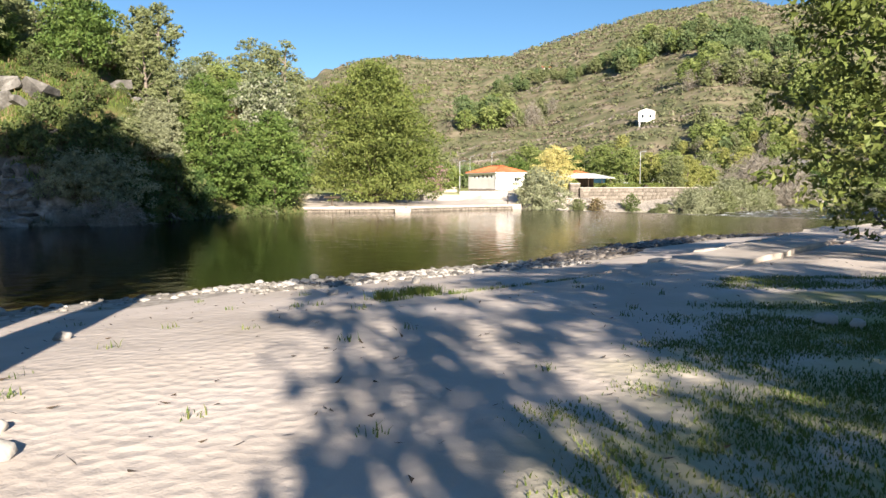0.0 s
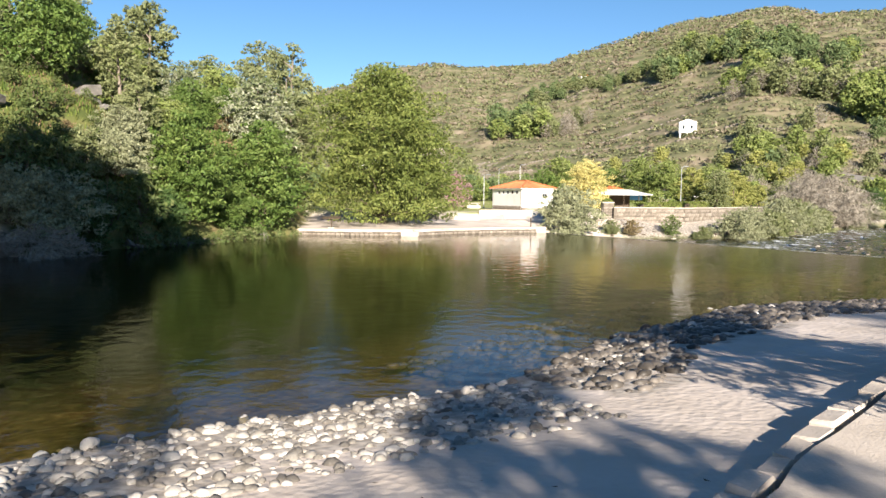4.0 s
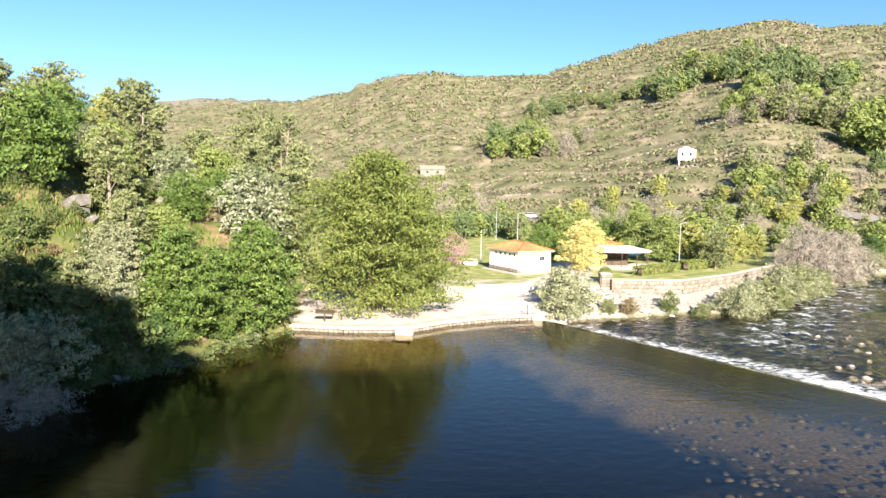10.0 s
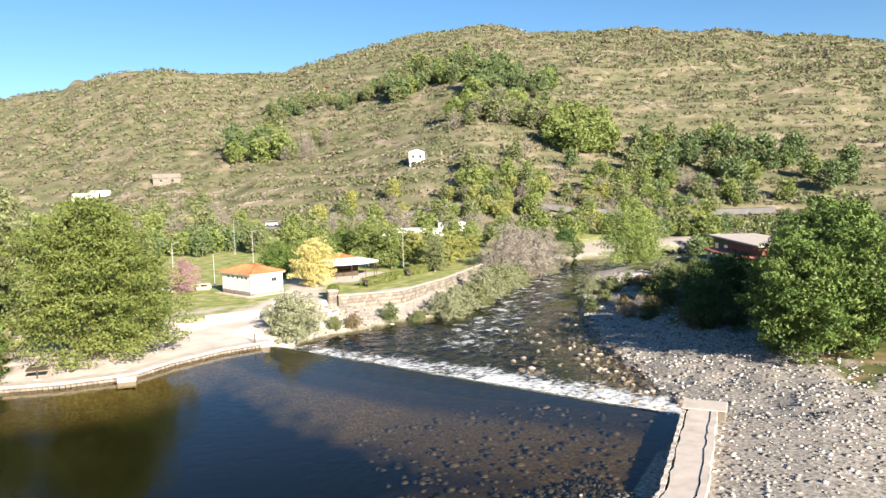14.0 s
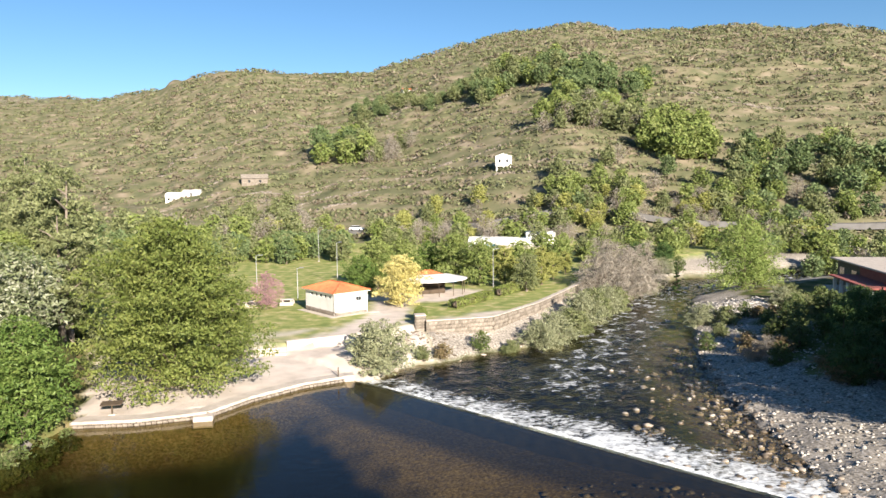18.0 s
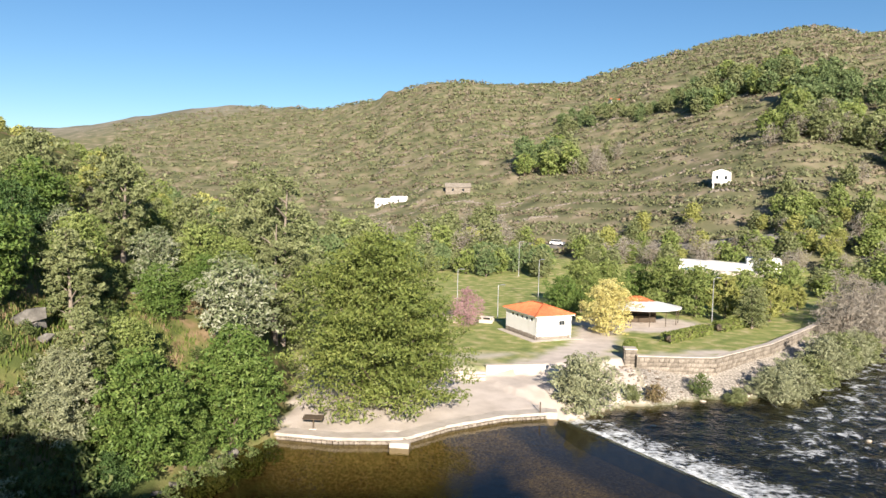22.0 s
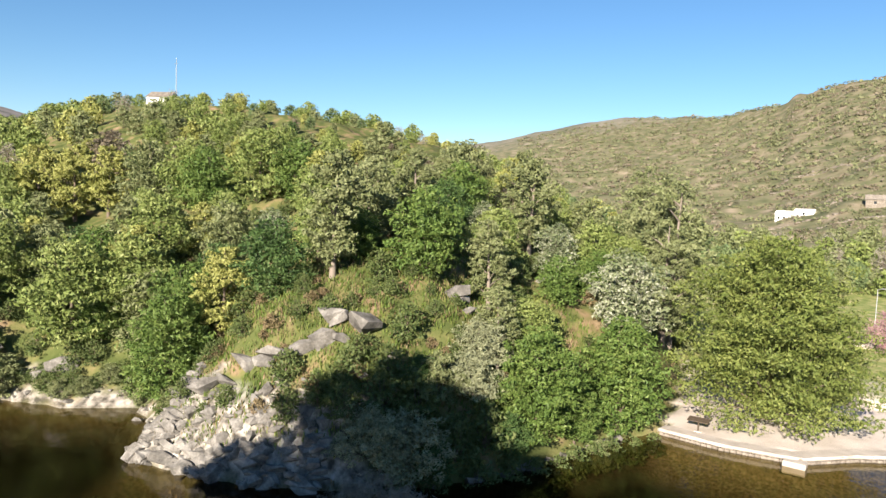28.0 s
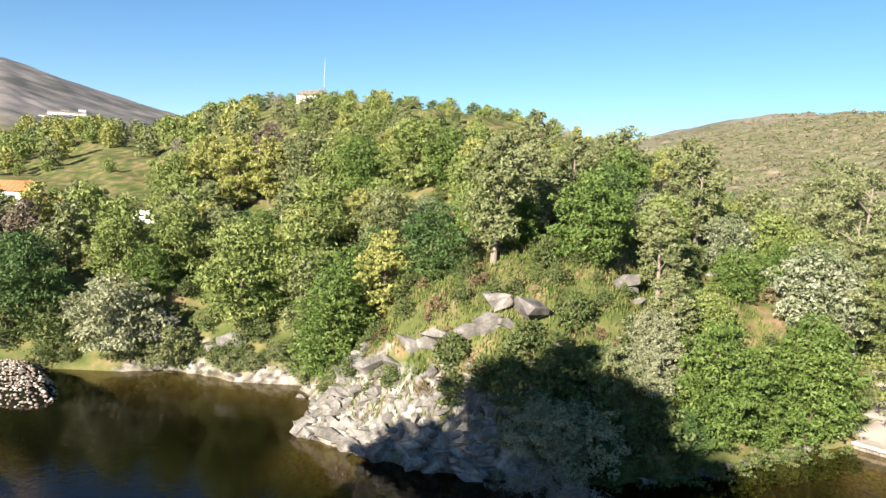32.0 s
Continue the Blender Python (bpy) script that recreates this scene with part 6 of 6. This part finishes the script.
for x, y, s in ((-28.2, 45.6, 1.0), (-27.6, 44.6, 1.15), (-28.6, 43.9, 0.9), (-25.3, 54.8, 1.0), (-24.6, 55.2, 0.7), (-20.9, 56.1, 0.8), (-22.3, 57.5, 0.7), (-29.6, 42.9, 1.05), (-30.4, 42.0, 0.9), (-31.2, 41.6, 1.0), (-32.3, 40.9, 0.9), (-33.2, 40.3, 0.9), (-56.4, 36.4, 1.3), (-57.4, 37.2, 1.1), (-27.2, 43.0, 0.6), (-24.2, 47.0, 0.5), (-58.2, 37.0, 1.4), (-51.5, 39.8, 1.5), (-52.4, 39.0, 1.1), (-55.8, 35.6, 1.2), (-22.1, 53.1, 0.8), (-23.4, 54.2, 0.6), (-24.5, 44.9, 0.5), (-23.5, 66.1, 0.9)):
    rock(x, y, s * 0.85, "weathered granite outcrop in the grassy slope", "outcrops on the slope", sink=0.3, sz=1.2, turn=0.5 + rng.uniform(-0.5, 0.5), tilt=0.3)

# retaining walls and houses on the hill
ww = thing("orchard_wall", "white rendered retaining wall of an orchard terrace", "wall", Matrix.Translation((-95.0, 49.8, height(-95.0, 49.8) - 0.4)) @ Matrix.Rotation(0.75, 4, "Z"), kind="structure")
part("wall", boxed(-1.8, 1.8, -0.2, 0.2, 0, 1.9, 0.04), M["plaster"], ww)
part("buttress", boxed(1.6, 2.3, -0.4, 0.3, -0.6, 1.4, 0.04), M["mortar"], ww)


def cottage(name, label, x, y, w, d, h, turn, roof="rooftile", wallm="plaster", wins=2, lift=0.0):
    o = thing(name, label, "house", Matrix.Translation((x, y, height(x, y) - 0.5 + lift)) @ Matrix.Rotation(turn, 4, "Z"))
    part("wall", boxed(0, w, 0, d, 0, h, 0.03), M[wallm], o)
    bm = bmesh.new()
    rz = h + 0.28 * d
    roof_slope(bm, (-0.3, -0.3, h - 0.05), (w + 0.3, -0.3, h - 0.05), (w + 0.3, d / 2, rz), (-0.3, d / 2, rz), 10)
    roof_slope(bm, (w + 0.3, d + 0.3, h - 0.05), (-0.3, d + 0.3, h - 0.05), (-0.3, d / 2, rz), (w + 0.3, d / 2, rz), 10)
    part("roof", bm, M[roof], o)
    for sx in (0.0, w):
        bm = bmesh.new()
        vs = [bm.verts.new(p) for p in ((sx, 0, h), (sx, d, h), (sx, d / 2, rz - 0.06))]
        bm.faces.new(vs)
        part("gable", bm, M[wallm], o)
    for i in range(wins):
        xx = w * (i + 0.7) / (wins + 0.4)
        g = part("window", boxed(xx - 0.4, xx + 0.4, -0.03, 0.03, h * 0.5, h * 0.5 + 1.0), M["glass"], o)
        part("sill", boxed(xx - 0.5, xx + 0.5, -0.1, 0.03, h * 0.5 - 0.1, h * 0.5), M["concrete"], g)
    return o


cottage("hill_villa", "pale house with tile roof on the hilltop", -168, 118, 6, 6, 5.0, 0.5, roof="stonewall", lift=-1.5)
mast = thing("antenna_mast", "thin pale antenna mast on the hilltop", "mast", Matrix.Translation((-164, 124, height(-164, 124))))
part("pole", rod(bmesh.new(), (0, 0, -0.3), (0, 0, 14.5), 0.12, 0.07), M["steel"], mast)
part("crossarm", rod(bmesh.new(), (-0.8, 0, 13.0), (0.8, 0, 13.0), 0.05), M["steel"], mast)
cottage("orchard_house", "small white house with red roof edge beside the river", -114, 34.5, 6, 5, 3.2, 0.9)
cottage("orchard_hut", "low brick hut on the orchard terrace", -109.5, 41.5, 4, 3, 2.0, 0.8, wallm="mortar", wins=1)
for i in range(7):
    cottage("ridge_house", "white row house far along the ridge", -1130 - i * 38 + (i % 3) * 5, 296 + i * 20, 12 + 3 * (i % 3), 8, 3.4 + i % 2, 1.3, roof="stonewall")

# ---- tall trees behind the beach, and the one beside the causeway ----
kind("beachtree", "ash_tree", "tall ash tree behind the sandy beach", "tree", 141, 14.0, 7.0, 3400, 0.20, "poplar", material="alder")
kind("giant", "poplar_tree", "very tall dense poplar at the beach's edge", "tree", 144, 22.0, 9.0, 4200, 0.42, "high", material="alder")
kind("causetree", "alder_tree", "leafy alder beside the causeway with hanging twigs", "tree", 142, 8.2, 4.8, 9000, 0.10, "round", material="alder")
plant("causetree", 9.3, 14.2, 1.0)
for k, x, y, s in (("beachtree", 7.4, -5.5, 0.72), ("beachtree", 11.5, -8.0, 0.7), ("beachtree", 15.5, -6, 1.05), ("beachtree", 21, -9, 1.15), ("beachtree", 26, -6, 1.1),
                   ("giant", -2.9, 1.0, 0.95), ("giant", -4.6, 2.4, 1.0), ("giant", -7.5, 1.2, 1.12), ("giant", -10.8, 3.0, 1.18), ("giant", -14.0, 1.5, 1.08), ("giant", -19, 3.0, 0.8), ("beachtree", 9.3, -7.2, 0.85), ("beachtree", 7.0, -8.6, 0.7)):
    plant(k, x, y, s)
plant("beachtree", 3.35, -7.4, 0.48, turn=0.4, squash=1.65)
plant("beachtree", 5.7, -6.6, 0.6, turn=1.9)
plant("beachtree", 6.6, -4.4, 0.5, turn=3.1)

# ---- grass and litter on the beach ----
rs = np.random.RandomState(91)
b = np.column_stack([rs.uniform(0.4, 8.5, 9500), rs.uniform(2.2, 11.0, 9500)])
edge = b[:, 0] - 1.2 - 0.53 * (b[:, 1] - 4.6) + 0.55 * ripple(b[:, 0], b[:, 1], 0.9, 92)
m = (edge > 0.1) & (ripple(b[:, 0], b[:, 1], 1.7, 99) > -0.35) & ((b[:, 1] < 8.3) | (b[:, 1] > 9.7))
m &= dist(b[:, 0], b[:, 1], CAUSE) > 2.4
tufts("beach_grass", b[m], 24, 0.05, 93, "grassblade", "patchy green grass in the sand", 0.11, 0.006)
b = np.column_stack([rs.uniform(-7, 5, 60), rs.uniform(2.5, 12, 60)])
tufts("sand_weeds", b, 14, 0.09, 94, "grassblade", "small weeds sprouting in the sand", 0.05, 0.006)
x, y, h, _ = along(CAUSE[:4], rs.beta(1.3, 1.8, 170))
tufts("kerb_weeds", np.column_stack([x + np.sin(h) * 0.42, y - np.cos(h) * 0.36]), 22, 0.085, 95, "grassblade", "green weeds growing along the kerb", 0.05, 0.006)
x, y, h, _ = along(CAUSE, rs.uniform(0.010, 0.028, 12))
tufts("kerb_clump", np.column_stack([x, y]), 90, 0.15, 96, "grassblade", "dense dark green clump of weeds at the kerb's end", 0.10, 0.006)

# twigs, bark chips and fallen leaves on the sand
rs = np.random.RandomState(97)
c = np.column_stack([rs.uniform(-8, 9, 700), rs.uniform(1.6, 15, 700)])
c = np.column_stack([c, heights(c) + 0.012])
v = leaf_cloud(c, np.tile((0, 0, 3.0), (len(c), 1)), 0.035, 98, aspect=0.35)
stuff("beach_litter", mesh_from("beach_litter", v, np.arange(len(v)).reshape(-1, 3), M["darkwood"]), "dark twigs, chips and dead leaves strewn on the sand", "litter")

# ---- the mountain: scrub in terraces, copses, houses ----
def polar(r, az):
    a = np.radians(az)
    return np.column_stack([HUB[0] - r * np.sin(a), HUB[1] + r * np.cos(a)])


rs = np.random.RandomState(201)
N = 90000
rr = 190 + 500 * rs.uniform(0, 1, N) ** 1.25
aa = rs.uniform(-52, 30, N)
rr = np.where(aa > 11, rr * 1.35, rr)
sp = polar(rr, aa)
z = heights(sp)
patch = ripple(sp[:, 0], sp[:, 1], 60, 202) + 0.6 * ripple(sp[:, 0], sp[:, 1], 22, 203)
keep = (patch > -0.6 + 0.5 * rs.normal(0, 1, N)) & ~inside(sp[:, 0], sp[:, 1], HILL) & (z > 2.4)
keep &= np.cos(z * 6.283 / 4.6 + 0.6) > -0.55
sp, z, rr = sp[keep][:36000], z[keep][:36000], rr[keep][:36000]
n, per = len(sp), 12
size = (0.6 + 1.5 * rs.uniform(0, 1, n) ** 2.3) * np.clip(rr / 330, 0.8, 1.5)
u = rs.normal(0, 1, (n * per, 3))
u /= np.linalg.norm(u, axis=1)[:, None]
u[:, 2] = np.abs(u[:, 2])
c = np.repeat(np.column_stack([sp, z]), per, 0) + u * np.repeat(size, per)[:, None] * (1.0, 1.0, 0.62)
half = (np.arange(n) % 3 == 0).repeat(per)
for name, label, mk, m in (("mountain_scrub", "dark green scrub bushes dotted over the terraced mountain", "mscrub", ~half), ("mountain_heath", "grey-brown heath bushes dotted over the terraced mountain", "heath", half)):
    v = leaf_cloud(c[m], u[m] + (0, 0, 0.3), np.repeat(size, per)[m] * 0.46, 204)
    stuff(name, mesh_from(name, v, np.arange(len(v)).reshape(-1, 3), M[mk]), label, "scrub")

# dry-stone terrace walls following the contours
walls = []
for k in range(46):
    az0, r0 = rs.uniform(-42, 8), rs.uniform(215, 470)
    azs = az0 + np.linspace(0, rs.uniform(3, 9), 40)
    p = polar(np.full(40, r0) + 3 * np.sin(np.linspace(0, 5, 40) + k), azs)
    zz = heights(p)
    for i in range(39):
        if rs.uniform() < 0.7:
            t = rs.uniform(0, 1, 3)[:, None]
            q = p[i] * (1 - t) + p[i + 1] * t
            for a in q:
                walls.append((a[0] + rs.normal(0, 0.4), a[1] + rs.normal(0, 0.4)))
walls = np.array(walls)
stuff("terrace_walls", pebble_mesh("terrace_walls", on_land(walls), rs.uniform(0.4, 0.9, len(walls)), M["stonewall"], 205), "broken dry-stone terrace walls on the mountain", "walls")

# copses
def copse(n, az0, az1, r0, r1, kinds, s0, s1, seed):
    rs = np.random.RandomState(seed)
    for i in range(n):
        p = polar(np.array([rs.uniform(r0, r1)]), np.array([rs.uniform(az0, az1)]))[0]
        if inside(p[:1], p[1:], HILL)[0] or dist(p[:1], p[1:], [(49, 170), (38, 140)])[0] < 8 or dist(p[:1], p[1:], [(66, 231), (58, 200)])[0] < 6:
            continue
        plant(kinds[rs.randint(len(kinds))], p[0], p[1], rs.uniform(s0, s1))


copse(46, -21, -13.5, 345, 388, ["far_dark", "far_green", "far_olive", "far_dark"], 0.9, 1.5, 301)
copse(40, -27, -20, 292, 345, ["far_dark", "far_green", "far_dark"], 0.9, 1.5, 314)
copse(34, -27, -18.5, 255, 285, ["far_olive", "far_green", "far_olive", "far_bare"], 0.9, 1.4, 302)
copse(18, -14, -8, 372, 400, ["far_dark", "far_olive"], 0.8, 1.2, 303)
copse(16, -8, -3.5, 400, 436, ["far_dark", "far_olive"], 0.8, 1.2, 315)
copse(24, -5, -1, 298, 340, ["far_green", "far_olive", "far_dark"], 1.1, 1.7, 304)
copse(12, -8.5, -5, 295, 315, ["far_bare", "far_olive"], 0.8, 1.2, 305)
copse(20, -31.5, -27, 232, 264, ["far_green", "far_fresh", "far_green"], 1.1, 1.6, 306)
copse(40, -49, -33, 218, 258, ["far_dark", "far_green", "far_olive", "far_dark"], 0.8, 1.4, 307)
copse(40, -40, -20, 186, 224, ["far_green", "far_fresh", "far_bare", "far_olive", "far_dark"], 0.6, 1.0, 317)
copse(110, -40, 4, 178, 206, ["far_green", "far_yellow", "far_bare", "far_fresh", "far_yellow", "far_olive", "far_bare"], 0.5, 0.95, 308)
copse(60, -34, -6, 160, 186, ["far_fresh", "far_bare", "far_green", "far_olive", "far_bare"], 0.55, 0.95, 309)
copse(50, 0, 15, 176, 240, ["far_olive", "far_green", "far_bare", "far_olive"], 0.6, 1.2, 310)
copse(60, -48, -33, 150, 215, ["far_fresh", "far_green", "far_bare", "far_dark", "far_olive"], 0.45, 0.95, 311)
copse(26, -30, -12, 138, 160, ["far_fresh", "far_olive", "far_bare", "far_fresh"], 0.55, 0.9, 312)
copse(56, -3.5, 10.5, 142, 168, ["far_olive", "far_dark", "far_green", "far_olive"], 0.5, 0.8, 316)
copse(18, 11, 26, 150, 220, ["far_olive", "far_green", "far_dark"], 0.8, 1.3, 313)
for x, y, s in ((124, 256, 1.0), (126.5, 258, 0.8)):
    plant("cypress", x, y, s)

# houses on the slope
villa = thing("slope_house", "white two-storey house on stilts on the terraced slope", "house", Matrix.Translation((64.0, 233.5, height(64, 233.5) - 0.4)) @ Matrix.Rotation(-0.25, 4, "Z"))
part("wall", boxed(0, 5.2, 0, 4.6, 2.2, 5.6, 0.05), M["plaster"], villa)
for x in (0.2, 2.4, 4.6):
    for y in (0.2, 4.0):
        part("stilt", boxed(x, x + 0.4, y, y + 0.4, -0.4, 2.2, 0.03), M["plaster"], villa)
part("lower_wall", boxed(0.3, 4.9, 2.0, 4.2, -0.4, 2.2, 0.03), M["mortar"], villa)
bm = bmesh.new()
roof_slope(bm, (-0.3, -0.3, 5.55), (-0.3, 4.9, 5.55), (2.6, 4.9, 6.5), (2.6, -0.3, 6.5), 8)
roof_slope(bm, (5.5, 4.9, 5.55), (5.5, -0.3, 5.55), (2.6, -0.3, 6.5), (2.6, 4.9, 6.5), 8)
part("roof", bm, M["plaster"], villa)
bm = bmesh.new()
bm.faces.new([bm.verts.new(p) for p in ((0, 0, 5.5), (5.2, 0, 5.5), (2.6, 0, 6.42))])
part("gable", bm, M["plaster"], villa)
for x in (1.0, 3.4):
    part("window", boxed(x, x + 0.7, -0.03, 0.03, 3.4, 4.5), M["glass"], villa)
cottage("farm_shed", "white flat-roofed shed on the valley floor", -51.5, 306, 6.5, 5, 3.6, -0.1, roof="plaster", wins=3)
cottage("farm_annex", "lower white annex beside the shed", -44.8, 305.4, 6.5, 4, 2.4, -0.1, roof="plaster", wins=1)
cottage("old_barn", "old brown stone barn on a terrace", -21.5, 299, 10, 6, 3.4, 0.1, roof="stonewall", wallm="stonewall", wins=2)
cottage("ridge_hut", "tiny pale hut high on the mountain", 66, 470, 6, 5, 3, 0.2, wins=1)
